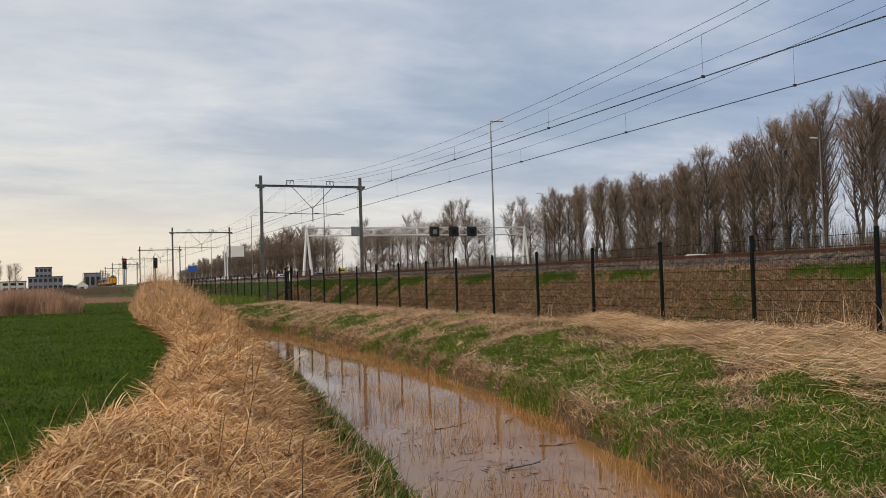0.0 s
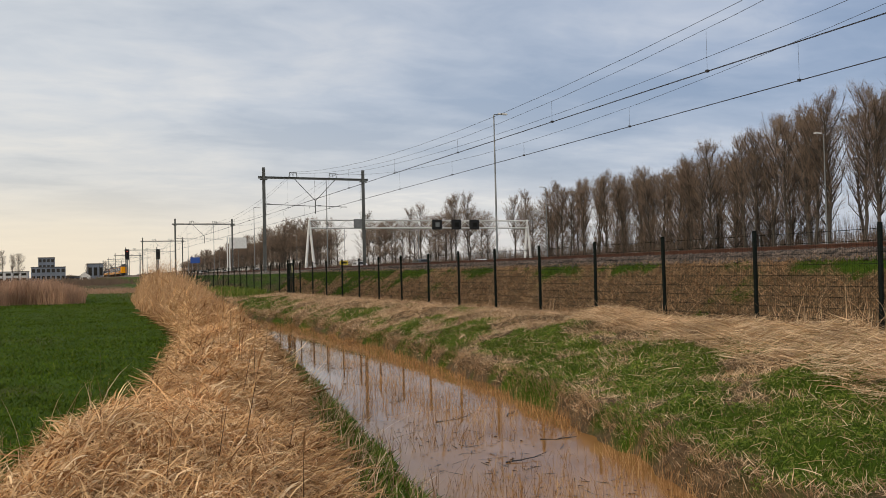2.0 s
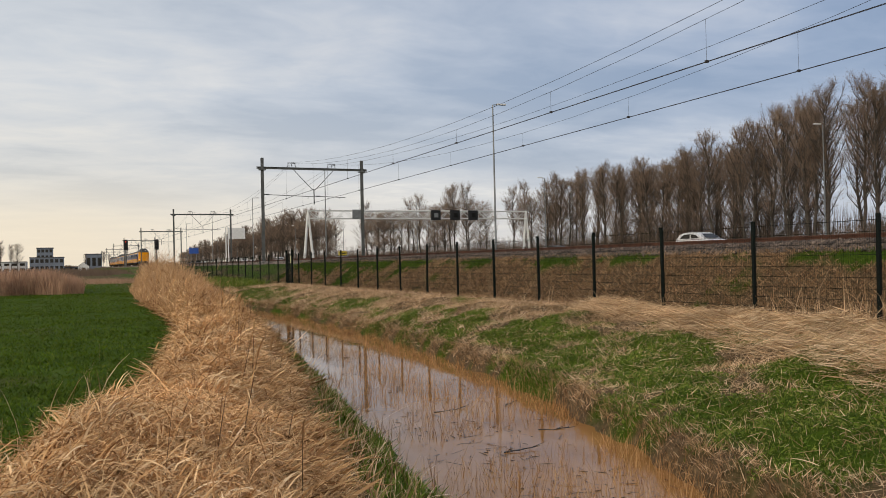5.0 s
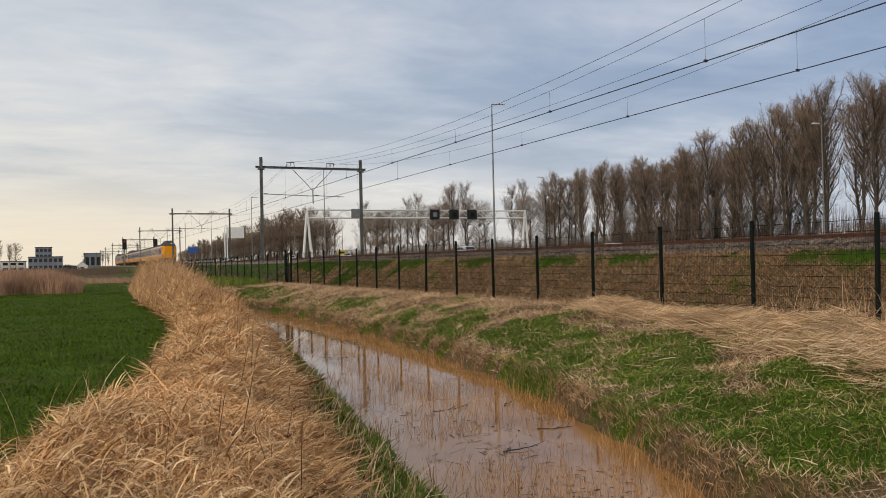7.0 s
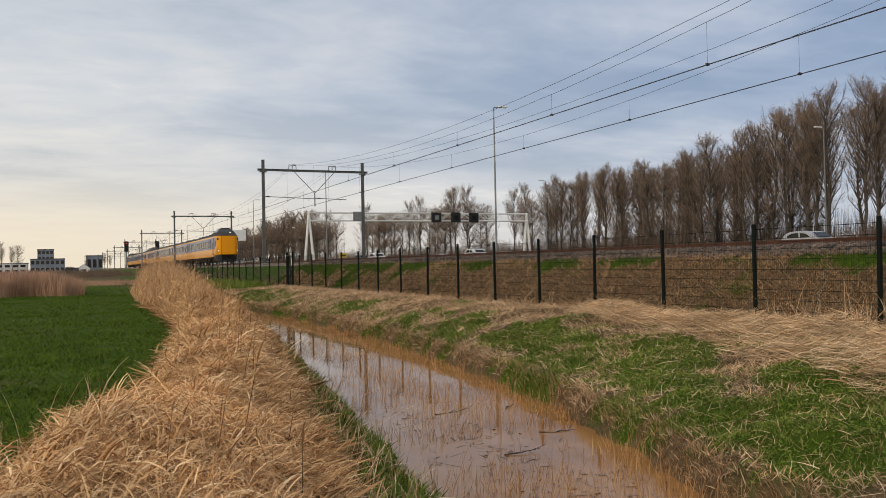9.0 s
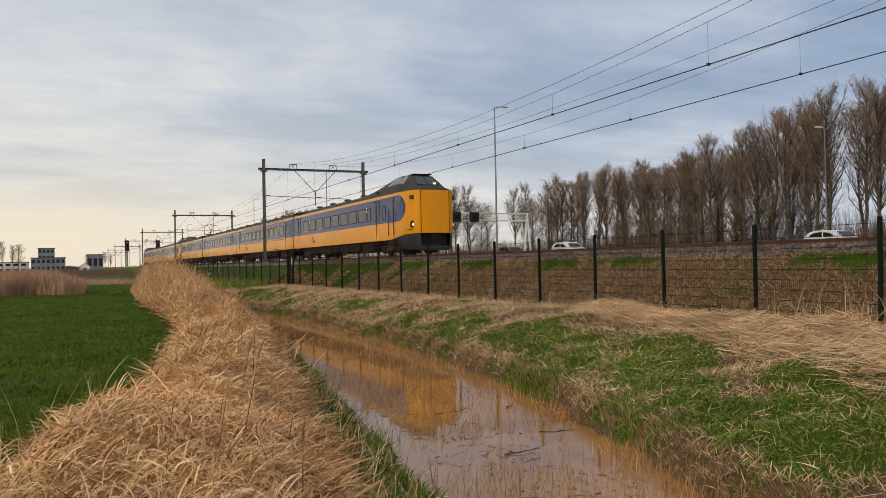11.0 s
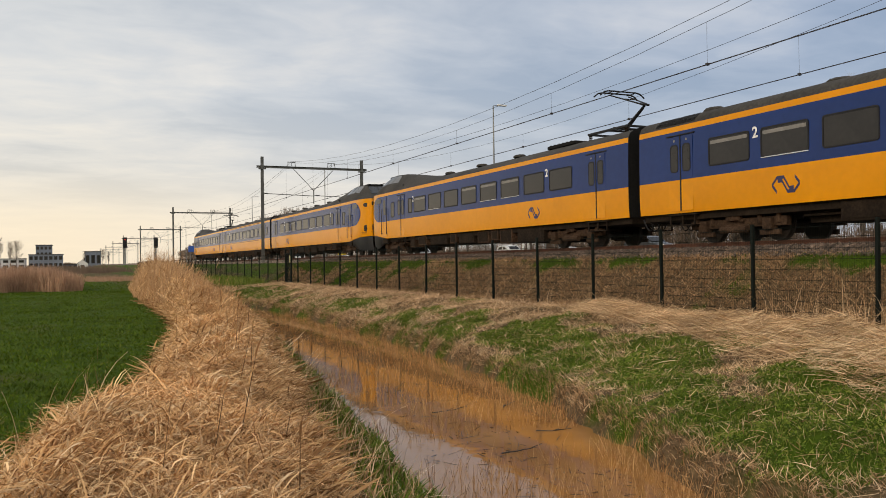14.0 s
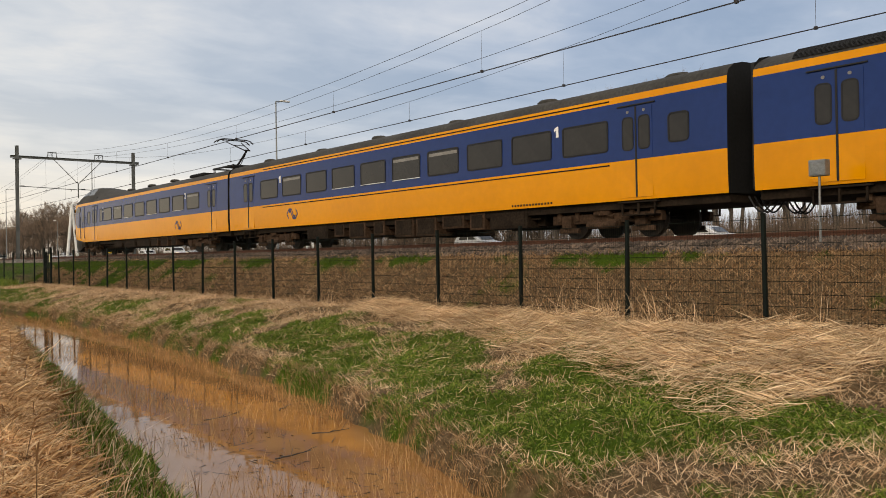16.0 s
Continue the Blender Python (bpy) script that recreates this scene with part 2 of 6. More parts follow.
def reed_left(y):
    """Where the reed belt beside the ditch meets the meadow."""
    return np.interp(y, [-30, 2, 5, 6.5, 8, 8.8, 9.6, 11.5, 15.6, 19, 25, 32.5, 46, 68], [-3.5, -1.6, -0.75, -0.42, -0.15, 0.32, 0.80, 1.05, 1.60, 2.30, 2.72, 2.85, 3.05, 4.0])


def ground_z(x, y):
    x, y = np.asarray(x, float), np.asarray(y, float)
    xl, xr = ditch_left(y), ditch_right(y)
    wob = (noise2(x, y, 0.9, 1) - 0.5) * 0.22 + (noise2(x, y, 2.6, 2) - 0.5) * 0.10
    field = 0.75 + (noise2(x, y, 0.35, 3) - 0.5) * 0.10
    hump = 0.16 * np.clip(1 - np.abs(x - (reed_left(y) + xl - 1.2) / 2) / 1.6, 0, 1)
    left = field + hump
    # bank down to the water on the left
    t = np.clip((x - (xl - 1.5)) / 1.5, 0, 1)
    left = left * (1 - t ** 1.6) + (0.03) * t ** 1.6
    # right bank up to the fence
    base = 1.10
    t = np.clip((x - xr) / np.maximum(FENCE_X - xr, 0.5), 0, 1)
    right = 0.04 + 0.22 * np.clip((x - xr) / 0.16, 0, 1) + (base - 0.26) * (1 - (1 - t) ** 1.5) + wob * np.clip(t * 6, 0, 1) * np.clip((FENCE_X - x) / 1.0, 0, 1)
    # embankment, ballast bed, road dam
    emb = np.interp(x, [FENCE_X, 13.5, 15.3, 15.9, 25.2, 27.5, 29.5, 32.5, 79, 84, 90, 4000],
                    [1.10, 1.18, 2.42, 2.52, 2.52, 2.1, 2.2, ROAD_Z - 0.04, ROAD_Z - 0.04, 1.6, 1.4, 1.2])
    emb = emb + wob * 0.5 * np.clip((15.4 - x) / 1.0, 0, 1) * np.clip((x - FENCE_X), 0, 1)
    z = np.where(x < (xl + xr) / 2, left, np.where(x < FENCE_X, right, emb))
    bed = (x > xl) & (x < xr)
    d = np.minimum(x - xl, xr - x)
    z = np.where(bed, np.where(x < (xl + xr) / 2, 0.03, 0.04) - np.clip(d, 0, 1) * 0.5, z)
    # the ditch runs out at its far end
    fill = np.clip((y - 50) / 4, 0, 1)
    flat = np.where(x < FENCE_X, 0.75 + 0.35 * np.clip((x - 7) / (FENCE_X - 7), 0, 1), z)
    return z * (1 - fill) + flat * fill


def green_share(x, y):
    """How much of the cover is living grass (0 to 1), the rest dead straw."""
    x, y = np.asarray(x, float), np.asarray(y, float)
    xl, xr = ditch_left(y), ditch_right(y)
    n = noise2(x, y, 0.75, 5) * 0.48 + noise2(x, y, 2.1, 6) * 0.32 + noise2(x, y, 6.0, 7) * 0.20
    u = (x - xr) / np.maximum(FENCE_X - xr, 0.5)
    lower = np.clip(1.5 - 1.5 * np.abs(u - 0.30) / 0.44, 0, 1)
    near = np.interp(y, [6, 12, 16, 24, 60], [0.60, 0.56, 0.52, 0.48, 0.46])
    bank = np.clip((n - 0.56 + 0.34 * lower * near - 0.25 * np.clip(u - 0.62, 0, 1)) * 7, 0, 1)
    band = np.interp(x, [FENCE_X, 14.4, 14.9, 15.15, 15.55, 15.75], [-0.16, -0.11, -0.02, 0.11, 0.09, -0.3])
    emb = np.clip((0.75 * (n - 0.5) + band + 0.18 * np.clip((y - 27) / 18, 0, 1) - 0.09 * np.clip((16 - y) / 4, 0, 1)) * 7, 0, 1)
    edge = np.clip((n - 0.30 + 0.12 * np.clip((x - (xl - 0.9)) / 0.4, 0, 1)) * 5, 0, 1)
    field = np.clip(1.0 - np.clip(noise2(x, y, 0.5, 8) - 0.80, 0, 1) * 2, 0, 1)
    belt = np.interp(y, [58, 62, 90, 120], [0.08, 0.6, 0.5, 0.22])
    far = np.interp(y, [78, 110, 150], [1.0, 0.55, 0.22])
    return np.where(x < reed_left(y), field * far, np.where(x < xl - 0.75, belt, np.where(x < (xl + xr) / 2, edge, np.where(x < FENCE_X, bank, np.where(x < 26, emb, 0.5)))))


def build_ground():
    xs = np.unique(np.concatenate([[-3500, -1500, -700, -350, -180, -100, -60, -40], np.arange(-30, -4, 1.5), np.arange(-4, 16.2, 0.16),
                                   np.arange(16.2, 34, 0.6), [34, 45, 60, 79, 81, 84, 90, 110, 150, 250, 450, 900, 2000, 3500]]))
    ys = np.unique(np.concatenate([[-3500, -1500, -500, -200, -80, -40, -20, -10, -5], np.arange(-2, 30, 0.16), np.arange(30, 60, 0.5), np.arange(60, 130, 4),
                                   [140, 170, 210, 260, 330, 450, 650, 1000, 1700, 3500]]))
    X, Y = np.meshgrid(xs, ys)
    Z = ground_z(X, Y)
    ny, nx = X.shape
    idx = np.arange(nx * ny).reshape(ny, nx)
    quads = np.stack([idx[:-1, :-1], idx[:-1, 1:], idx[1:, 1:], idx[1:, :-1]], -1).reshape(-1, 4)
    cover = green_share(X, Y).ravel()
    me = arrays_mesh("ground", np.stack([X, Y, Z], -1).reshape(-1, 3), quads.ravel(), np.full(len(quads), 4), ground_material(), True)
    at = me.attributes.new("green", "FLOAT", "POINT")
    at.data.foreach_set("value", cover.astype(np.float32))
    tagged(new("ground", me), "green meadow and grassy banks of dead straw", "ground", kind="structure")


def ground_material():
    """Green turf, straw and bare earth mixed by where each grows; the straw carries painted shade."""
    m = bpy.data.materials.new("turf_and_shaded_straw")
    m.use_nodes = True
    nt = m.node_tree
    N, L = nt.nodes.new, nt.links.new
    b = nt.nodes["Principled BSDF"]
    b.inputs["Roughness"].default_value = 0.95
    b.inputs["Specular IOR Level"].default_value = 0.1
    geo = N("ShaderNodeNewGeometry")
    pos = geo.outputs["Position"]
    sep = N("ShaderNodeSeparateXYZ")
    L(pos, sep.inputs[0])

    def tex(scale, detail=5, rough=0.6):
        n = N("ShaderNodeTexNoise")
        n.inputs["Scale"].default_value, n.inputs["Detail"].default_value, n.inputs["Roughness"].default_value = scale, detail, rough
        L(pos, n.inputs["Vector"])
        return n.outputs[0]

    def ramp(fac, stops):
        n = N("ShaderNodeValToRGB")
        els = n.color_ramp.elements
        while len(els) < len(stops):
            els.new(0.5)
        for e, (p, c) in zip(els, stops):
            e.position, e.color = p, (*c, 1)
        L(fac, n.inputs[0])
        return n.outputs[0]

    def mix(f, a, c):
        n = N("ShaderNodeMix")
        n.data_type = "RGBA"
        L(f, n.inputs[0])
        L(a, n.inputs[6])
        L(c, n.inputs[7])
        return n.outputs[2]
    green = ramp(tex(1.3, 9, 0.8), [(0.3, (0.024, 0.050, 0.003)), (0.5, (0.042, 0.078, 0.004)), (0.72, (0.072, 0.105, 0.010))])
    # straw kept dark: the shadow under the blades is put into this colour
    straw = ramp(tex(9.0), [(0.3, (0.045, 0.028, 0.013)), (0.55, (0.12, 0.080, 0.042)), (0.8, (0.22, 0.155, 0.085))])
    att = N("ShaderNodeAttribute")
    att.attribute_name = "green"
    col = mix(att.outputs["Fac"], straw, green)
    L(col, b.inputs["Base Color"])
    bp = N("ShaderNodeBump")
    bp.inputs["Strength"].default_value, bp.inputs["Distance"].default_value = 0.7, 0.05
    L(tex(14, 5), bp.inputs["Height"])
    L(bp.outputs[0], b.inputs["Normal"])
    return m


def build_water():
    ys = np.concatenate([np.arange(-60, 0, 6), np.arange(0, 55, 1.5)])
    v, f = [], []
    for i, y in enumerate(ys):
        v += [(float(ditch_left(y)) - 0.6, float(y), 0), (float(ditch_right(y)) + 0.5, float(y), 0)]
        if i:
            k = 2 * i
            f.append((k - 2, k - 1, k + 1, k))
    m = bpy.data.materials.new("muddy_water")
    m.use_nodes = True
    nt = m.node_tree
    N, L = nt.nodes.new, nt.links.new
    b = nt.nodes["Principled BSDF"]
    b.inputs["Roughness"].default_value, b.inputs["IOR"].default_value = 0.03, 1.33
    b.inputs["Specular IOR Level"].default_value = 0.5
    geo = N("ShaderNodeNewGeometry")
    n1 = N("ShaderNodeTexNoise")
    n1.inputs["Scale"].default_value, n1.inputs["Detail"].default_value = 0.6, 4
    L(geo.outputs["Position"], n1.inputs["Vector"])
    r = N("ShaderNodeValToRGB")
    r.color_ramp.elements[0].position, r.color_ramp.elements[0].color = 0.35, (0.28, 0.13, 0.042, 1)
    r.color_ramp.elements[1].position, r.color_ramp.elements[1].color = 0.65, (0.37, 0.185, 0.064, 1)
    L(n1.outputs[0], r.inputs[0])
    L(r.outputs[0], b.inputs["Base Color"])
    n2 = N("ShaderNodeTexNoise")
    n2.inputs["Scale"].default_value, n2.inputs["Detail"].default_value = 3.5, 2
    L(geo.outputs["Position"], n2.inputs["Vector"])
    bp = N("ShaderNodeBump")
    bp.inputs["Strength"].default_value, bp.inputs["Distance"].default_value = 0.12, 0.01
    L(n2.outputs[0], bp.inputs["Height"])
    L(bp.outputs[0], b.inputs["Normal"])
    tagged(new("water", mesh_from("water", v, f, m)), "still brown muddy ditch water", "water", kind="structure")


build_ground()
build_water()


# ---- railway ----
def build_track(x, name_label):
    t = thing("railway_track", pose(x, 0, 0), name_label, "railway track", "tracks", "structure")
    for s in (-0.7175, 0.7175):
        bm = bmesh.new()
        ya, yb = -150, 900
        box(bm, s - 0.075, s + 0.075, ya, yb, RAIL_Z - 0.172, RAIL_Z - 0.145)
        box(bm, s - 0.010, s + 0.010, ya, yb, RAIL_Z - 0.145, RAIL_Z - 0.04)
        box(bm, s - 0.036, s + 0.036, ya, yb, RAIL_Z - 0.04, RAIL_Z, 0.006)
        part("rail", bm, M_RAIL, t, "rust-brown steel rail")
    sl = finish(new_box(-1.3, 1.3, -0.13, 0.13, RAIL_Z - 0.37, RAIL_Z - 0.174, 0.02), "sleeper", M_SLEEPER)
    for i in range(150):
        part("sleeper", sl, None, t, at=pose(0, -6 + 0.6 * i, 0))


def build_ballast():
    rng = np.random.default_rng(3)
    xs = np.array([15.55, 15.95, 16.35, 16.8, 17.4, 18.5, 20.5, 22.5, 23.8, 24.3, 24.8, 25.3])
    zs = np.array([2.47, 2.56, 2.66, 2.705, 2.715, 2.715, 2.70, 2.715, 2.715, 2.66, 2.56, 2.47])
    ys = np.concatenate([np.arange(-150, 900, 10)])
    v = [(x, y, z) for y in ys for x, z in zip(xs, zs)]
    n = len(xs)
    f = [(j * n + i, j * n + i + 1, (j + 1) * n + i + 1, (j + 1) * n + i) for j in range(len(ys) - 1) for i in range(n - 1)]
    tagged(new("ballast_bed", mesh_from("ballast_bed", v, f, M_BALLAST)), "grey-brown crushed stone track bed", "ballast", kind="structure")
    # loose stones on the near shoulder
    k = 26000
    y = 6 + 54 * rng.random(k) ** 1.5
    x = 15.45 + 2.2 * rng.random(k)
    z = np.interp(x, xs, zs) + rng.random(k) * 0.025
    r = 0.022 + 0.045 * rng.random(k) ** 1.5
    base = np.array([(1, 0, 0), (-1, 0, 0), (0, 1, 0), (0, -1, 0), (0, 0, 1), (0, 0, -1)], float)
    co = base[None] * (0.6 + 0.7 * rng.random((k, 6, 1))) * r[:, None, None]
    a = rng.random(k) * 6.28
    ca, sa = np.cos(a)[:, None], np.sin(a)[:, None]
    co = np.stack([co[..., 0] * ca - co[..., 1] * sa + co[..., 2] * 0.4, co[..., 0] * sa + co[..., 1] * ca, co[..., 2] + co[..., 0] * 0.3], -1)
    co += np.stack([x, y, z], -1)[:, None]
    tri = np.array([(0, 2, 4), (2, 1, 4), (1, 3, 4), (3, 0, 4), (2, 0, 5), (1, 2, 5), (3, 1, 5), (0, 3, 5)])
    loops = (np.arange(k)[:, None, None] * 6 + tri[None]).ravel()
    me = arrays_mesh("ballast_stones", co.reshape(-1, 3), loops, np.full(k * 8, 3), M_BALLAST)
    tagged(new("ballast_stones", me), "loose crushed ballast stones", "stones", kind="stuff")


def steel_h(bm, x, y, z0, z1, w=0.28, d=0.26, t=0.022):
    box(bm, x - w / 2, x + w / 2, y - d / 2, y - d / 2 + t, z0, z1)
    box(bm, x - w / 2, x + w / 2, y + d / 2 - t, y + d / 2, z0, z1)
    box(bm, x - t / 2, x + t / 2, y - d / 2 + t, y + d / 2 - t, z0, z1)


PORTAL_XL, PORTAL_XR, PORTAL_TOP, BEAM_Z = 15.82, 25.2, 12.05, 11.15
PORTAL_YS = [74.0 + 70.0 * i for i in range(-1, 9)]


def build_portal():
    """Two masts, a beam, the hanger in the middle and a registration arm for each track."""
    p = thing("catenary_portal", pose(0, PORTAL_YS[1], 0), "weathered grey steel portal carrying the overhead wires", "catenary portal", "catenary portals")
    for x in (PORTAL_XL, PORTAL_XR):
        bm = bmesh.new()
        steel_h(bm, x, 0, 2.0, PORTAL_TOP, 0.24, 0.24)
        m = part("mast", bm, M_MAST, p)
        part("base_block", new_box(x - 0.4, x + 0.4, -0.4, 0.4, 1.9, 2.75, 0.04), M_SLEEPER, m, "concrete mast foot")
        part("bracket", new_box(x - 0.3, x + 0.3, -0.2, 0.2, BEAM_Z - 0.22, BEAM_Z - 0.14), M_MAST, m)
    bm = bmesh.new()
    x0, x1 = PORTAL_XL - 0.5, PORTAL_XR + 0.5
    box(bm, x0, x1, -0.09, 0.09, BEAM_Z - 0.10, BEAM_Z - 0.08)
    box(bm, x0, x1, -0.09, 0.09, BEAM_Z + 0.08, BEAM_Z + 0.10)
    box(bm, x0, x1, -0.012, 0.012, BEAM_Z - 0.08, BEAM_Z + 0.08)
    part("beam", bm, M_MAST, p)
    for x in (NEAR_X - 0.05, FAR_X - 0.3):
        bm = bmesh.new()
        w = 0.36
        for s in (-w, w):
            tube(bm, (x + s, 0, BEAM_Z + 0.09), (x + s * 0.85, 0, BEAM_Z + 0.5), 0.03)
        tube(bm, (x - w, 0, BEAM_Z + 0.5), (x + w, 0, BEAM_Z + 0.5), 0.035)
        part("wire_saddle", bm, M_MAST, p)
        bm = bmesh.new()
        for k in range(4):
            tube(bm, (x, 0, BEAM_Z + 0.18 + 0.07 * k), (x, 0, BEAM_Z + 0.21 + 0.07 * k), 0.06, 0.05)
        part("insulator", bm, M_BLACK, p)
    mid = (NEAR_X + FAR_X) / 2
    bm = bmesh.new()
    for s in (-1, 1):
        tube(bm, (mid + 1.9 * s, 0, BEAM_Z - 0.09), (mid, 0, 9.1), 0.03)
    tube(bm, (mid, 0, 9.15), (mid, 0, 7.9), 0.05)
    part("hanger", bm, M_MAST, p)
    for a, b in (((mid, 8.65), (NEAR_X - 0.2 + 5.2, 8.55)), ((PORTAL_XL, 8.75), (NEAR_X + 2.0, 8.6))):
        bm = bmesh.new()
        tube(bm, (a[0], 0, a[1]), (b[0], 0, b[1]), 0.03)
        tube(bm, (b[0] - 0.5, 0, b[1] + 0.02), (b[0] - 0.6, 0, 8.4), 0.015)
        arm = part("registration_arm", bm, M_MAST, p)
        bm = bmesh.new()
        for k in range(5):
            tube(bm, (a[0] + 0.25 + 0.06 * k, 0, a[1]), (a[0] + 0.29 + 0.06 * k, 0, a[1]), 0.055)
        part("insulator", bm, M_BLACK, arm)
    for y in PORTAL_YS:
        if y != PORTAL_YS[1]:
            copy_thing(p, pose(0, y, 0))


def build_wires():
    def run(name, x, z_of, r, label):
        bm = bmesh.new()
        ys = np.arange(PORTAL_YS[0] - 70, PORTAL_YS[-1] + 0.1, 5.0)
        chain(bm, [(x, y, z_of(y)) for y in ys], r)
        return part(name, bm, M_WIRE, cat, label)
    for x, lab in ((NEAR_X, "near"), (FAR_X, "far")):
        cat = thing("overhead_line", None, "dark copper overhead line on thin droppers", "overhead line", "overhead lines")

        def sag(y):
            u = ((y - PORTAL_YS[0]) / 70.0) % 1.0
            return 9.3 + 2.3 * (2 * u - 1) ** 2
        def contact(y):
            return 8.60
        run("messenger_wire", x, sag, 0.008, "twisted carrying cable")
        run("contact_wire", x - 0.03, contact, 0.010, "double contact wire")
        run("contact_wire", x + 0.03, contact, 0.010, "double contact wire")
        for k in range(0, 42):
            y = PORTAL_YS[0] - 35 + 4.67 + 9.33 * k
            bm = bmesh.new()
            tube(bm, (x, y, contact(y)), (x, y, sag(y)), 0.006, n=4, caps=False)
            box(bm, x - 0.05, x + 0.05, y - 0.04, y + 0.04, contact(y) - 0.03, contact(y) + 0.05)
            part("dropper", bm, M_WIRE, cat)
    for x, z, drop in ((NEAR_X - 0.05, 11.7, 2.0), (FAR_X - 0.3, 11.5, 1.38)):
        cat = thing("feeder_line", None, "thin feeder cable over the portal beam", "cable", "feeder cables")

        def sagf(y, z=z, drop=drop):
            u = ((y - PORTAL_YS[0]) / 70.0) % 1.0
            return z - drop * (1 - (2 * u - 1) ** 2)
        run("cable", x, sagf, 0.009, "")


for track_x, track_label in ((NEAR_X, "railway track with rusty rails on concrete sleepers"), (FAR_X, "railway track with rusty rails on concrete sleepers")):
    build_track(track_x, track_label)
build_ballast()
build_portal()
build_wires()


# ---- fence ----
def build_fence():
    f = thing("fence", pose(FENCE_X, 0, 0), "dark green steel mesh fence on square posts", "fence")
    H0, H1 = 1.12, 3.13
    post = finish(new_box(-0.035, 0.035, -0.03, 0.03, H0 - 0.3, H1, 0.006), "post", M_FENCE)
    bm = bmesh.new()
    w = 0.0013
    n = 57
    for i in range(n):
        y = 0.04 + i * (FENCE_STEP - 0.08) / (n - 1)
        box(bm, -w, w, y - w, y + w, H0 + 0.02, H1 - 0.05)
    for k in range(10):
        z = H0 + 0.05 + k * 0.2055
        box(bm, -0.011, -0.004, 0.03, FENCE_STEP - 0.03, z - 0.004, z + 0.004)
        box(bm, 0.004, 0.011, 0.03, FENCE_STEP - 0.03, z - 0.004, z + 0.004)
    panel = finish(bm, "mesh_panel", M_FENCE)
    for k in range(-9, 60):
        y = FENCE_Y0 + FENCE_STEP * k
        part("post", post, None, f, at=pose(0, y, random.uniform(-0.012, 0.012), random.uniform(-0.5, 0.5), random.uniform(-0.6, 0.6), 0))
        part("mesh_panel", panel, None, f, at=pose(0, y, 0))


build_fence()


def build_gate():
    g = thing("gate", pose(FENCE_X - 0.05, 52.6, 0), "narrow dark green service gate with a small pale tag", "gate")
    for y in (-0.75, 0.75):
        part("gate_post", new_box(-0.05, 0.05, y - 0.05, y + 0.05, 0.8, 3.35, 0.01), M_FENCE, g)
    bm = bmesh.new()
    for z in (1.25, 2.2, 3.1):
        box(bm, -0.025, 0.025, -0.67, 0.67, z - 0.025, z + 0.025)
    for y in (-0.66, 0.66):
        box(bm, -0.025, 0.025, y - 0.025, y + 0.025, 1.25, 3.1)
    leaf = part("gate_frame", bm, M_FENCE, g)
    for k in range(12):
        y = -0.6 + 1.2 * k / 11
        part("bar", new_box(-0.008, 0.008, y - 0.008, y + 0.008, 1.27, 3.08), M_FENCE, leaf)
    part("tag", new_box(-0.09, -0.075, -0.82, -0.68, 2.5, 2.95), material("pale_yellow_tag", (0.7, 0.66, 0.35), 0.6), g, "pale yellow tag on the post")


def build_trackside_box():
    t = thing("trackside_box", pose(16.2, 7.86, 0), "grey trackside connection box on a thin post", "junction box")
    part("box", new_box(-0.1, 0.1, -0.17, 0.17, 3.95, 4.27, 0.02), M_STEEL, t)
    part("lid", new_box(-0.115, -0.1, -0.15, 0.15, 3.98, 4.24, 0.004), M_STEEL, t)
    bm = bmesh.new()
    tube(bm, (0, 0, 2.4), (0, 0, 3.96), 0.025)
    part("post", bm, M_STEEL, t)


build_gate()
build_trackside_box()


# ---- train ----
M_YELLOW = material("train_yellow_paint", (0.72, 0.290, 0.002), 0.20, 0, 0.05, 0.35, 5, 0.0, second=(0.64, 0.252, 0.002), spec=0.22)
M_BLUE = material("train_blue_paint", (0.011, 0.033, 0.145), 0.20, 0, 0.10, 0.4, 5, 0.0, spec=0.25)
M_ROOF = material("sooty_roof_paint", (0.062, 0.058, 0.052), 0.8, 0, 0.35, 0.7, 12, 0.1, spec=0.2)
M_SKIRT = material("dark_grey_skirt", (0.012, 0.012, 0.012), 0.8, 0, 0.3, 1, 12, 0.1, spec=0.15)
M_NOSE_SKIRT = material("grey_nose_skirt", (0.024, 0.026, 0.029), 0.4, 0, 0.2, 1, 12, 0.05, spec=0.4)
M_UNDER = material("brake_dust_brown", (0.026, 0.018, 0.012), 0.85, 0, 0.45, 1.5, 14, 0.3, spec=0.12)
M_BOGIE = material("dusty_bogie_brown", (0.070, 0.042, 0.026), 0.85, 0, 0.5, 2, 14, 0.3, spec=0.12)
M_WHEEL = material("worn_wheel_steel", (0.030, 0.022, 0.017), 0.6, 0.2, 0.3, 3, 20, 0.1)
M_RUBBER = material("black_rubber", (0.012, 0.012, 0.013), 0.7, 0, 0.2, 2, 20, 0.1)
M_SILVER = material("bright_window_trim", (0.75, 0.76, 0.78), 0.3, 0.8, 0.1, 2, 20, 0)
M_PANE = material("tinted_train_glass", (0.022, 0.020, 0.018), 0.10, 0, 0.2, 1.2, 8, 0, spec=0.35)
M_PALE = material("pale_grey", (0.22, 0.21, 0.195), 0.4, 0, 0.2, 2, 10, 0)
M_LIGHTWIN = material("clear_cab_glass", (0.040, 0.042, 0.045), 0.06, 0, 0.15, 2, 10, 0, spec=0.6)
M_LETTER = material("white_lettering", (0.82, 0.82, 0.82), 0.5, 0, 0.05, 2, 10, 0)
M_LOGO = material("dark_blue_emblem", (0.03, 0.03, 0.09), 0.5, 0, 0.1, 2, 10, 0)
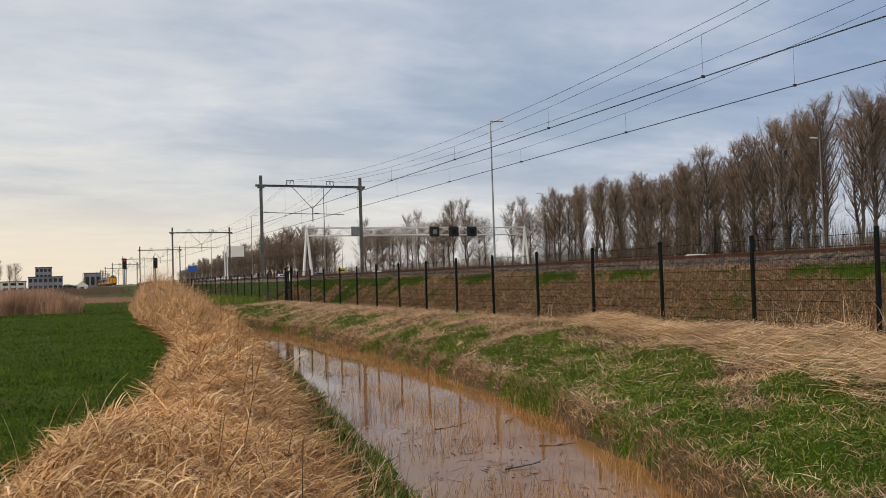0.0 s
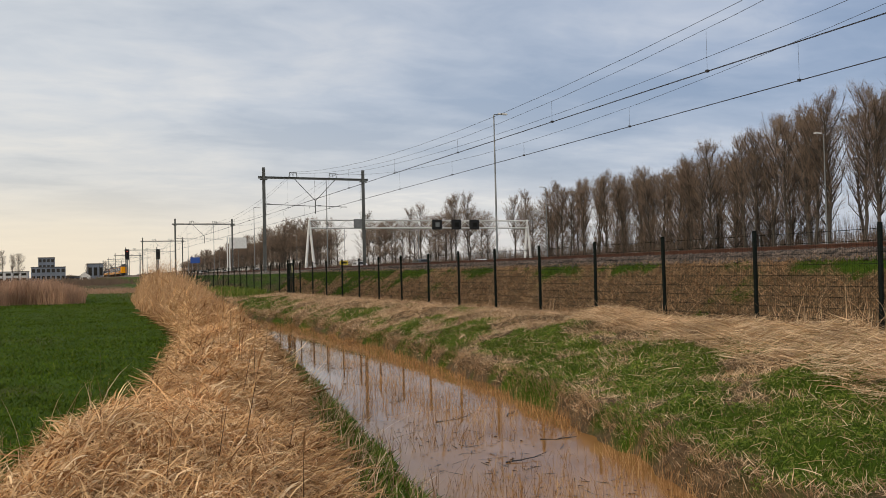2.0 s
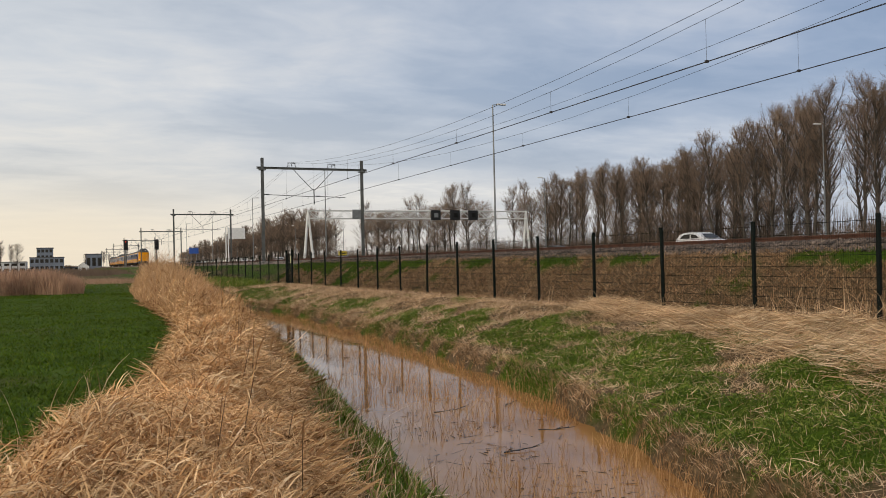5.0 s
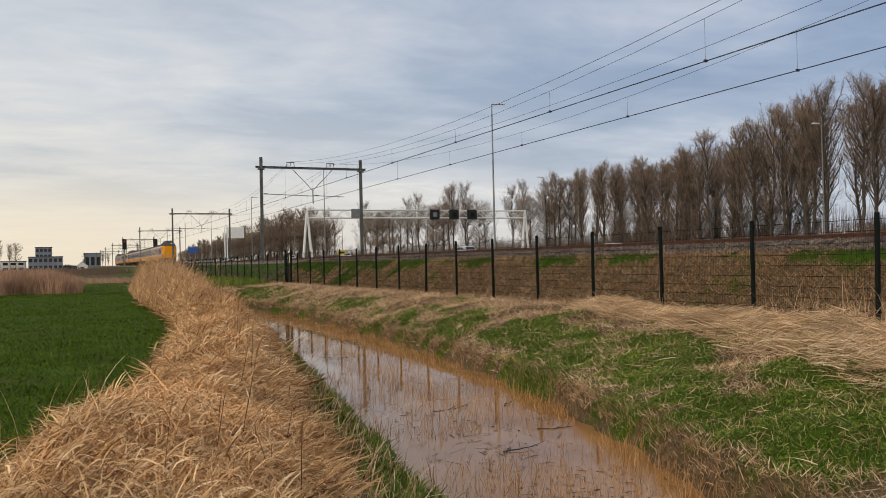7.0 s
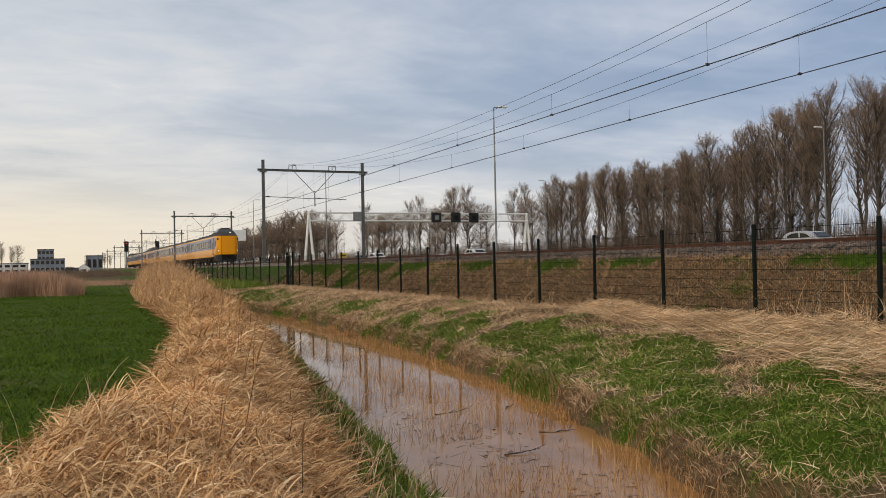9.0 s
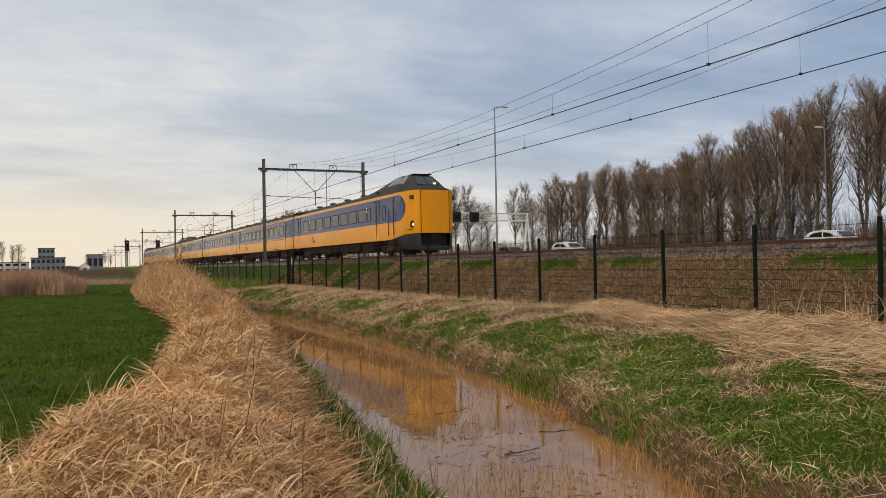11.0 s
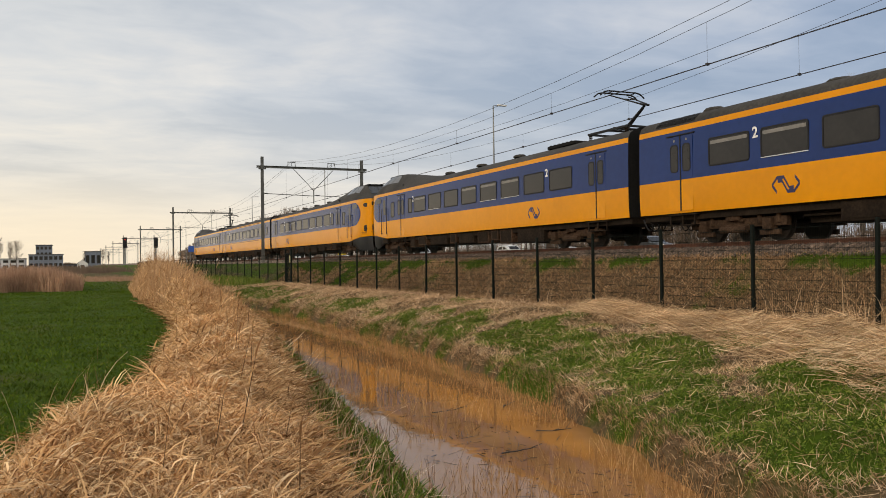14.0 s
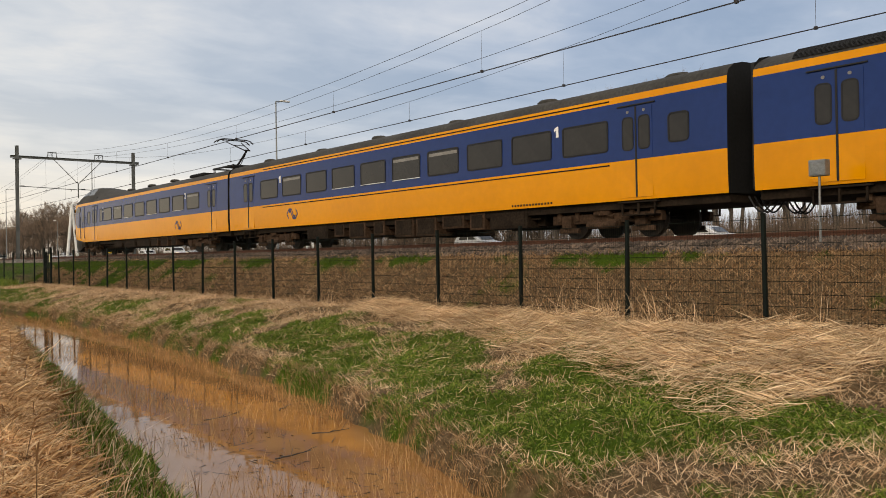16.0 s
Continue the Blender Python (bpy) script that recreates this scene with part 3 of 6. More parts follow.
M_LAMP_ON = glow("warm_headlight", (1.0, 0.90, 0.66), 0.8)

SIDE = [(1.45, 0.93), (1.475, 1.5), (1.475, 1.95), (1.47, 2.6), (1.455, 3.45), (1.44, 3.62), (1.37, 3.78), (1.15, 3.93), (0.75, 4.02), (0.0, 4.06)]


def side_x(z):
    return float(np.interp(z, [p[1] for p in SIDE[:6]], [p[0] for p in SIDE[:6]]))


def strip(points, ys, both=True):
    """Panel swept along y over the profile points, on both sides, with a thin fold behind it."""
    bm = bmesh.new()
    for s in ((-1, 1) if both else (1,)):
        rows = [[bm.verts.new((s * x, y, z)) for x, z in points] for y in ys]
        for a, b in zip(rows[:-1], rows[1:]):
            for i in range(len(points) - 1):
                bm.faces.new((a[i], a[i + 1], b[i + 1], b[i]))
    return bm


def rounded(w, h, r, n=4):
    pts = []
    for cx, cy, a0 in ((w / 2 - r, h / 2 - r, 0), (-w / 2 + r, h / 2 - r, 90), (-w / 2 + r, -h / 2 + r, 180), (w / 2 - r, -h / 2 + r, 270)):
        for k in range(n + 1):
            a = radians(a0 + 90 * k / n)
            pts.append((cx + r * math.cos(a), cy + r * math.sin(a)))
    return pts


def plate(w, h, r, d0, d1, hole=0.0):
    """A rounded plate lying on the side wall: along y (w) and z (h), from depth d0 out to d1 (towards +x); hole: border width for a ring."""
    bm = bmesh.new()
    out = rounded(w, h, r)
    A = [bm.verts.new((d0, y, z)) for y, z in out]
    B = [bm.verts.new((d1, y, z)) for y, z in out]
    n = len(out)
    for i in range(n):
        j = (i + 1) % n
        bm.faces.new((A[i], A[j], B[j], B[i]))
    if hole:
        inn = rounded(w - 2 * hole, h - 2 * hole, max(r - hole, 0.01))
        C = [bm.verts.new((d1, y, z)) for y, z in inn]
        D = [bm.verts.new((d0, y, z)) for y, z in inn]
        for i in range(n):
            j = (i + 1) % n
            bm.faces.new((B[i], B[j], C[j], C[i]))
            bm.faces.new((C[i], C[j], D[j], D[i]))
    else:
        bm.faces.new(B)
    return bm


PLATES = {}


def plate_mesh(w, h, r, d0, d1, mat, hole=0.0):
    key = (round(w, 2), round(h, 2), r, d0, d1, mat.name, hole)
    if key not in PLATES:
        PLATES[key] = finish(plate(w, h, r, d0, d1, hole), "plate", mat)
    return PLATES[key]


def on_side(s, y, z):
    """Pose of something fixed on the side wall s (-1 or 1) at y, z."""
    return pose(s * side_x(z), y, z, 0, 0, 0 if s > 0 else 180)


def letter_mesh(text, size):
    if text == "1":
        bm = bmesh.new()
        pts = [(-0.03, 0), (0.06, 0), (0.06, 0.30), (0.0, 0.30), (-0.10, 0.235), (-0.10, 0.165), (-0.03, 0.20)]
        A, B = [bm.verts.new((x, y, -0.004)) for x, y in pts], [bm.verts.new((x, y, 0.004)) for x, y in pts]
        bm.faces.new(A[::-1])
        bm.faces.new(B)
        for i in range(len(pts)):
            k = (i + 1) % len(pts)
            bm.faces.new((A[i], A[k], B[k], B[i]))
        return finish(bm, "digit", M_LETTER)
    cu = bpy.data.curves.new("digit", "FONT")
    cu.body, cu.size, cu.extrude, cu.align_x = text, size, 0.004, "CENTER"
    cu.offset = 0.009
    ob = bpy.data.objects.new("digit", cu)
    scene.collection.objects.link(ob)
    me = bpy.data.meshes.new_from_object(ob.evaluated_get(bpy.context.evaluated_depsgraph_get()))
    bpy.data.objects.remove(ob)
    me.materials.clear()
    me.materials.append(M_LETTER)
    return me


DIGIT = {d: letter_mesh(d, 0.42) for d in "12"}


def add_window(t, s, y0, y1, z0=2.22, z1=3.05, pane=None, r=0.10, strip_on=False, trim=False):
    y, z, w, h = (y0 + y1) / 2, (z0 + z1) / 2, y1 - y0, z1 - z0
    win = part("window", plate_mesh(w, h, r, -0.01, 0.016, M_RUBBER, 0.045), None, t, at=on_side(s, y, z))
    part("pane", plate_mesh(w - 0.07, h - 0.07, r * 0.7, -0.01, 0.006, pane or M_PANE), None, win)
    # some windows get a pale grey strip across the top of the pane
    if strip_on:
        part("top_strip", plate_mesh(w - 0.16, 0.10, 0.02, 0.0, 0.011, M_PALE), None, win, "pale strip across the top of the pane", at=pose(0, 0, h / 2 - 0.14))
    if trim:
        part("trim", plate_mesh(w - 0.02, 0.022, 0.008, 0.0, 0.022, M_SILVER), None, win, "bright metal lower trim", at=pose(0, 0, -h / 2 + 0.02))
    return win


def add_door(t, s, y, width=1.1):
    """A pair of leaves with tall windows, a dark seam between them and a step below."""
    zb, zs, zt = 1.0, 1.95, 3.28
    for k, yy in ((-1, y - width / 4), (1, y + width / 4)):
        leaf = part("door", plate_mesh(width / 2 - 0.02, zt - zs, 0.06, -0.02, 0.012, M_BLUE), None, t, at=on_side(s, yy, (zs + zt) / 2))
        part("door_panel", plate_mesh(width / 2 - 0.02, zs - zb, 0.02, -0.02, 0.012, M_YELLOW), None, leaf, "yellow lower door panel", at=pose(-0.006, 0, (zb + zs) / 2 - (zs + zt) / 2))
        part("door_frame", plate_mesh(0.36, 0.86, 0.12, 0.0, 0.02, M_RUBBER, 0.035), None, leaf)
        part("door_window", plate_mesh(0.31, 0.81, 0.10, 0.0, 0.016, M_PANE), None, leaf)
        part("sticker", plate_mesh(0.08, 0.07, 0.03, 0.0, 0.016, M_PALE), None, leaf, at=pose(0, 0, 0.55))
    part("door_seam", plate_mesh(0.045, zt - zb, 0.015, -0.01, 0.02, M_RUBBER), None, t, at=on_side(s, y, (zb + zt) / 2))
    part("door_gutter", plate_mesh(width + 0.16, 0.03, 0.012, -0.01, 0.04, M_RUBBER), None, t, at=on_side(s, y, zt + 0.05))
    bm = bmesh.new()
    box(bm, -0.32, 0.03, -width / 2 - 0.1, width / 2 + 0.1, -0.04, 0.0, 0.008)
    for yy in (-width / 2, 0, width / 2):
        box(bm, -0.05, 0.0, yy - 0.02, yy + 0.02, -0.34, -0.02)
    box(bm, -0.28, 0.02, -width / 2, width / 2, -0.36, -0.33)
    part("footstep", bm, M_UNDER, t, "brown steel door step", at=on_side(s, y, 0.90))


def bogie_meshes():
    frame = bmesh.new()
    for s in (-1, 1):
        box(frame, s * 1.05 - 0.09, s * 1.05 + 0.09, -1.85, 1.85, 0.40, 0.66, 0.03)
        box(frame, s * 1.10 - 0.05, s * 1.10 + 0.05, -1.6, -0.9, 0.16, 0.30, 0.03)
        box(frame, s * 1.10 - 0.05, s * 1.10 + 0.05, 0.9, 1.6, 0.16, 0.30, 0.03)
        tube(frame, (s * 1.20, 0.5, 0.34), (s * 1.20, -0.5, 0.34), 0.10, 0.10, 10)
        box(frame, s * 1.16 - 0.10, s * 1.16 + 0.10, -0.28, 0.28, 0.60, 0.86, 0.04)
        box(frame, s * 1.08 - 0.10, s * 1.08 + 0.10, -0.55, 0.55, 0.30, 0.48, 0.03)
        for y in (-1.25, 1.25):
            box(frame, s * 1.12 - 0.13, s * 1.12 + 0.13, y - 0.17, y + 0.17, 0.30, 0.62, 0.05)
            tube(frame, (s * 1.12, y - 0.33, 0.48), (s * 1.12, y - 0.33, 0.80), 0.09)
            tube(frame, (s * 1.12, y + 0.33, 0.48), (s * 1.12, y + 0.33, 0.80), 0.09)
        tube(frame, (s * 1.18, -0.35, 0.56), (s * 1.18, 0.75, 0.86), 0.045)
        tube(frame, (s * 1.05, 0, 0.6), (s * 1.05, 0, 0.94), 0.24)
    box(frame, -1.05, 1.05, -0.3, 0.3, 0.45, 0.75, 0.04)
    wheel = bmesh.new()
    for s in (-1, 1):
        tube(wheel, (s * 0.68, 0, 0.46), (s * 0.81, 0, 0.46), 0.46, 0.46, 24)
        tube(wheel, (s * 0.68, 0, 0.46), (s * 0.655, 0, 0.46), 0.488, 0.488, 24)
        tube(wheel, (s * 0.81, 0, 0.46), (s * 0.84, 0, 0.46), 0.16, 0.14, 14)
    tube(wheel, (-0.7, 0, 0.46), (0.7, 0, 0.46), 0.085)
    return finish(frame, "bogie", M_BOGIE), finish(wheel, "wheelset", M_WHEEL)


BOGIE, WHEELSET = bogie_meshes()
VENT = None


def vent_mesh():
    bm = bmesh.new()
    prof = [(0.30, 0.0), (0.30, 0.06), (0.24, 0.11), (0.12, 0.13), (0.0, 0.135)]
    n = 12
    rings = []
    for r, z in prof[:-1]:
        rings.append([bm.verts.new((r * 0.8 * math.cos(2 * math.pi * i / n), r * 1.25 * math.sin(2 * math.pi * i / n), z)) for i in range(n)])
    top = bm.verts.new((0, 0, prof[-1][1]))
    for a, b in zip(rings[:-1], rings[1:]):
        for i in range(n):
            bm.faces.new((a[i], a[(i + 1) % n], b[(i + 1) % n], b[i]))
    for i in range(n):
        bm.faces.new((rings[-1][i], rings[-1][(i + 1) % n], top))
    return finish(bm, "roof_vent", M_ROOF)


VENT = vent_mesh()


def underside(t, y0, y1, L, seed):
    rng = random.Random(seed)
    part("underframe", new_box(-1.30, 1.30, y0, y1, 0.72, 0.95, 0.02), M_UNDER, t, "dark brown underframe")
    # added block, stops daylight showing through between the equipment boxes
    part("floor_filler", new_box(-0.9, 0.9, 6.3, L - 6.3, 0.42, 0.74, 0.04), M_UNDER, t, "added dark block that closes the view under the floor")
    for yb in (3.9, L - 3.9):
        b = part("bogie", BOGIE, None, t, at=pose(0, yb, 0))
        for d in (-1.25, 1.25):
            part("wheelset", WHEELSET, None, b, "worn steel wheelset", at=pose(0, d, 0))
    y = 6.6
    while y < L - 7.0:
        w = rng.choice((0.7, 1.1, 1.6, 2.1))
        h = rng.uniform(0.34, 0.56)
        if rng.random() < 0.9:
            for s in (-1, 1):
                bm = new_box(min(s * 0.5, s * 1.32), max(s * 0.5, s * 1.32), y, y + w, 0.93 - h - 0.12, 0.90, 0.03)
                e = part("equipment_box", bm, M_BOGIE if w < 1.5 else M_UNDER, t, "dusty underfloor equipment box")
                part("cover", new_box(s * 1.325 - 0.012, s * 1.325 + 0.012, y + 0.1, y + w - 0.1, 0.88 - h, 0.84, 0.01), M_UNDER, e)
        y += w + rng.uniform(0.12, 0.7)
    bm = bmesh.new()
    for s in (-1, 1):
        tube(bm, (s * 1.1, 6.3, 0.62), (s * 1.1, L - 6.3, 0.62), 0.035)
    part("brake_pipe", bm, M_UNDER, t)


def emblem(t, s, y):
    """The operator's mark, as two plain interlocked bent bands."""
    bm = bmesh.new()
    for k in (-1, 1):
        pts = [(-0.30, -0.19), (-0.46, 0.0), (-0.28, 0.19), (-0.06, 0.19), (0.12, -0.10), (0.26, -0.10)]
        prev = None
        for a, b in pts:
            y2, z2 = k * a, k * b
            ring = [bm.verts.new((0.0, y2, z2 - 0.045)), bm.verts.new((0.006, y2, z2 - 0.045)), bm.verts.new((0.006, y2, z2 + 0.045)), bm.verts.new((0.0, y2, z2 + 0.045))]
            if prev:
                for i in range(4):
                    bm.faces.new((prev[i], prev[(i + 1) % 4], ring[(i + 1) % 4], ring[i]))
            prev = ring
    part("emblem", bm, M_LOGO, t, "dark blue emblem on the yellow panel", at=on_side(s, y, 1.45))


def digit(t, d, s, y, z=2.82):
    part("class_number", DIGIT[d], None, t, "white class number", at=pose(s * (side_x(z) + 0.008), y, z, 90, 0, 90 if s > 0 else -90))


def gangway(t, y0, y1):
    bm = new_box(-1.18, 1.18, y0, y1, 0.98, 3.86, 0.05)
    part("gangway", bm, M_RUBBER, t, "black rubber gangway between carriages")
    bm = bmesh.new()
    for s in (-1, 1):
        for k in range(3):
            x = s * (0.5 + 0.25 * k)
            pts = [(x, y0 - 0.2 + (y1 - y0 + 0.4) * u, 0.85 - 0.38 * math.sin(math.pi * u)) for u in np.linspace(0, 1, 9)]
            chain(bm, pts, 0.022, 5)
    part("jumper_cable", bm, M_RUBBER, t, "black jumper cables")


def roof_grille(t, y0, y1):
    for s in (-1, 1):
        bm = bmesh.new()
        n = 9
        for i in range(n):
            u = i / (n - 1)
            z = 3.70 + 0.22 * u
            x = float(np.interp(z, [3.62, 3.78, 3.93, 4.02], [1.44, 1.37, 1.15, 0.75]))
            tube(bm, (s * (x + 0.012), y0, z), (s * (x + 0.012), y1, z), 0.012, n=4)
        part("roof_grille", bm, M_RUBBER, t, "dark louvred roof grille")


def mid_car(seed, first_class, grille):
    L = 26.3
    t = thing("railway_carriage", None, "yellow and blue intermediate electric railway carriage, dusty underneath", "train carriage", "carriages of the train")
    ys = [0.0, L]
    part("side_panel", strip(SIDE[:3], ys), M_YELLOW, t, "yellow lower side panels", True)
    part("window_band", strip(SIDE[2:5], ys), M_BLUE, t, "dark blue window band", True)
    part("cantrail_stripe", strip(SIDE[4:6], ys), M_YELLOW, t, "thin yellow stripe under the roof", True)
    part("roof", strip(SIDE[5:], ys), M_ROOF, t, "sooty grey roof", True)
    for y in ys:
        bm = bmesh.new()
        bm.faces.new([bm.verts.new((x, y, z)) for x, z in SIDE] + [bm.verts.new((-x, y, z)) for x, z in SIDE[-2::-1]])
        part("end_wall", bm, M_SKIRT, t)
    rng = random.Random(seed)
    for s in (-1, 1):
        add_window(t, s, 1.0, 1.6, 2.25, 2.98, r=0.12)
        add_door(t, s, 2.55, 1.0)
        for k in range(10):
            y = 3.44 + 2.005 * k
            add_window(t, s, y, y + 1.60, strip_on=rng.random() < 0.33, trim=rng.random() < 0.4)
        add_door(t, s, 24.3, 1.1)
        digit(t, "1" if first_class else "2", s, 5.24)
        digit(t, "1" if first_class else "2", s, 21.28)
        emblem(t, s, 20.25)
        if first_class:
            for z, y0, y1 in ((3.53, 3.4, 22.9), (1.865, 3.4, 22.9)):
                part("class_stripe", plate_mesh(y1 - y0, 0.035, 0.01, 0.0, 0.008, M_UNDER), None, t, "thin dark class stripe", at=on_side(s, (y0 + y1) / 2, z))
        bm = bmesh.new()
        for k in range(14):
            box(bm, 0, 0.005, -0.8 + 0.12 * k, -0.8 + 0.12 * k + 0.07, -0.03, 0.03)
        part("stencil_bars", bm, M_UNDER, t, "small unreadable stencil marks", at=on_side(s, 6.3, 1.02))
    for k in range(6):
        for x in ((-0.62, 0.62) if k % 2 else (-0.45, 0.45)):
            part("roof_vent", VENT, None, t, at=pose(x, 2.0 + 4.35 * k, float(np.interp(abs(x), [0, 0.75], [4.05, 4.01])) - 0.01))
    if grille:
        roof_grille(t, L - 2.6, L - 0.8)
    underside(t, 0.05, L - 0.05, L, seed)
    gangway(t, L - 0.02, L + 0.22)
    return t, L


def cab_car(seed, pantograph_on, lights):
    """Driving carriage: raised cab over a rounded flat-nosed front at y = 0."""
    L = 26.4
    t = thing("driving_carriage", None, "yellow and blue driving carriage with a raised grey cab dome", "train carriage", "carriages of the train")
    nose = [(0.0, 0.93), (0.06, 1.03), (0.18, 1.14), (0.38, 1.25), (0.7, 1.35), (1.15, 1.43), (1.8, 1.455), (2.4, 1.455)]
    def f(y):
        """Half-width scale in plan near the nose."""
        return float(np.interp(y, [p[0] for p in nose], [p[1] / 1.455 for p in nose]))
    ysn = [p[0] for p in nose]
    ysb = ysn + [5.0, 10.0, L]

    def swept(points, ys, lift=None, sides=(-1, 1)):
        bm = bmesh.new()
        for s in sides:
            rows = [[bm.verts.new((s * x * f(y), y, z if lift is None else lift(y, z))) for x, z in points] for y in ys]
            for a, b in zip(rows[:-1], rows[1:]):
                for i in range(len(points) - 1):
                    bm.faces.new((a[i], a[i + 1], b[i + 1], b[i]))
        return bm

    def low(y, z):
        return z if z > 1.2 else float(np.interp(y, [0, 1.2, 3.2], [1.22, 1.16, 0.93]))
    part("side_panel", swept(SIDE[:3], ysb[:-3] + [3.2, 5.0, 10.0, L], low), M_YELLOW, t, "yellow lower side panels", True)
    part("window_band", swept(SIDE[2:5], [2.05, 2.4, 5.0, 10.0, L]), M_BLUE, t, "dark blue window band", True)
    # yellow nose wraps round the end of the blue band in a half round
    zc, rz = 2.70, 0.75
    for s in (-1, 1):
        bm = swept(SIDE[2:5], sorted([p for p in ysn if p < 2.0] + [0.95, 1.3, 1.5, 1.65, 2.05]), None, (s,))
        part("nose_panel", bm, M_YELLOW, t, "yellow rounded nose panel", True)
    for s in (-1, 1):
        bm = bmesh.new()
        n = 14
        arc = [(1.95 - 1.05 * math.sin(math.pi * i / n), zc + rz * math.cos(math.pi * i / n)) for i in range(n + 1)]
        rows = []
        for y, z in arc:
            cols = [y + (2.06 - y) * k / 6 for k in range(7)]
            rows.append([bm.verts.new((s * (side_x(z) * f(c) + 0.012), c, z)) for c in cols])
        for a, b in zip(rows[:-1], rows[1:]):
            for i in range(6):
                bm.faces.new((a[i], a[i + 1], b[i + 1], b[i]))
        part("band_end", bm, M_BLUE, t, "rounded front end of the blue band")
    part("cantrail_stripe", swept(SIDE[4:6], ysb), M_YELLOW, t, "thin yellow stripe under the roof", True)
    # flat front face
    bm = bmesh.new()
    prof = [(x * f(0), z) for x, z in SIDE[:6]]
    prof[0] = (prof[0][0], 1.22)
    cols = [i / 5 for i in range(-5, 6)]
    rows = [[bm.verts.new((x * c, -0.075 * (1 - c * c), z)) for c in cols] for x, z in prof]
    for a, b in zip(rows[:-1], rows[1:]):
        for i in range(10):
            bm.faces.new((a[i], a[i + 1], b[i + 1], b[i]))
    face = part("nose_face", bm, M_YELLOW, t, "slightly bowed yellow nose with a gangway door", True)
    for s in (-1, 1):
        part("door_seam", new_box(s * 0.86 - 0.012, s * 0.86 + 0.012, -0.028, 0.0, 1.25, 3.6), M_UNDER, face)
    # roof: plain behind, raised dome with the cab over the front
    prof_y = [0.0, 0.12, 0.45, 0.85, 1.30, 1.75, 2.3, 3.2, 4.0, 5.0, 6.2, 7.6, 9.2, 10.5, L]
    top_z = [3.72, 3.80, 3.86, 3.92, 4.28, 4.62, 4.72, 4.74, 4.70, 4.58, 4.42, 4.25, 4.11, 4.06, 4.06]
    wide = [0.80, 0.80, 0.78, 0.76, 0.72, 0.66, 0.66, 0.70, 0.72, 0.72, 0.72, 0.72, 0.74, 0.75, 0.75]
    bm = bmesh.new()
    rows = []
    for y, zt, w in zip(prof_y, top_z, wide):
        k = f(y)
        sh = 3.62 + (zt - 3.62) * 0.42
        half = [(1.44 * k, 3.62), (1.385 * k, 3.62 + (zt - 3.62) * 0.16), (1.22 * k, sh), (1.0 * k, 3.62 + (zt - 3.62) * 0.66), (w * k, zt - 0.06), (0.35 * k, zt - 0.01), (0.0, zt)]
        rows.append([bm.verts.new((x, y, z)) for x, z in half] + [bm.verts.new((-x, y, z)) for x, z in half[-2::-1]])
    for a, b in zip(rows[:-1], rows[1:]):
        for i in range(len(a) - 1):
            bm.faces.new((a[i], a[i + 1], b[i + 1], b[i]))
    bm.faces.new(rows[0])
    roof = part("roof", bm, M_ROOF, t, "dark grey roof rising to the cab dome", True)

    def roof_pt(y, u, s):
        """A point on the dome's flank: u from the shoulder (0) to the crown edge (1)."""
        zt, w, k = float(np.interp(y, prof_y, top_z)), float(np.interp(y, prof_y, wide)), f(y)
        za, zb = 3.62 + (zt - 3.62) * 0.42, zt - 0.06
        xm, zm = 1.0 * k, 3.62 + (zt - 3.62) * 0.66
        if u < 0.5:
            a = u * 2
            return Vector((s * ((1.22 * k) * (1 - a) + xm * a + 0.012), y, za * (1 - a) + zm * a + 0.008))
        a = u * 2 - 1
        return Vector((s * (xm * (1 - a) + w * k * a + 0.012), y, zm * (1 - a) + zb * a + 0.008))

    for s in (-1, 1):
        for ya, yb, sl in ((1.95, 2.65, 0.35), (2.72, 3.35, 0.1), (3.42, 4.2, -0.35)):
            bm = bmesh.new()
            grid = []
            for i in range(4):
                v = i / 3
                u = 0.12 + 0.78 * v
                grid.append([bm.verts.new(roof_pt(ya + (yb - ya) * w + (0.25 * (1 - v) * (-1 if sl > 0.2 else 0)) * (1 - w) + (0.3 * (1 - v) if sl < -0.2 else 0) * w, u, s)) for w in (0, 0.5, 1)])
            for a, b in zip(grid[:-1], grid[1:]):
                for i in range(2):
                    bm.faces.new((a[i], a[i + 1], b[i + 1], b[i]))
            part("cab_side_window", bm, M_LIGHTWIN if lights else M_PANE, t, "pale cab side window")
    bm = bmesh.new()
    z0, z1 = 4.02, 4.56
    def scr(z):
        return float(np.interp(z, top_z[3:7], prof_y[3:7])) - 0.03
    for xa, xb in ((-0.62, -0.03), (0.03, 0.62)):
        bm.faces.new([bm.verts.new(p) for p in ((xa, scr(z0), z0), (xb, scr(z0), z0), (xb * 0.97, scr(z1), z1), (xa * 0.97, scr(z1), z1))])
    part("windscreen", bm, M_LIGHTWIN, t, "split cab windscreen")
    bm = new_box(-0.58, 0.58, 1.66, 2.4, 4.64, 4.70, 0.02)
    part("visor", bm, M_SKIRT, t, "dark visor over the windscreen")
    # lamps, marker windows, cab doors
    for s in (-1, 1):
        at = pose(s * 1.20, 0.30, 1.72, 0, 0, (-48 if s > 0 else 228))
        h = part("headlight", plate_mesh(0.36, 0.42, 0.12, -0.02, 0.03, M_RUBBER), None, t, "dark headlight surround", at=at)
        part("lens", plate_mesh(0.12, 0.12, 0.055, 0.02, 0.045, M_LAMP_ON if lights else M_PANE), None, h, "round lamp lens", at=pose(0, 0, -0.02))
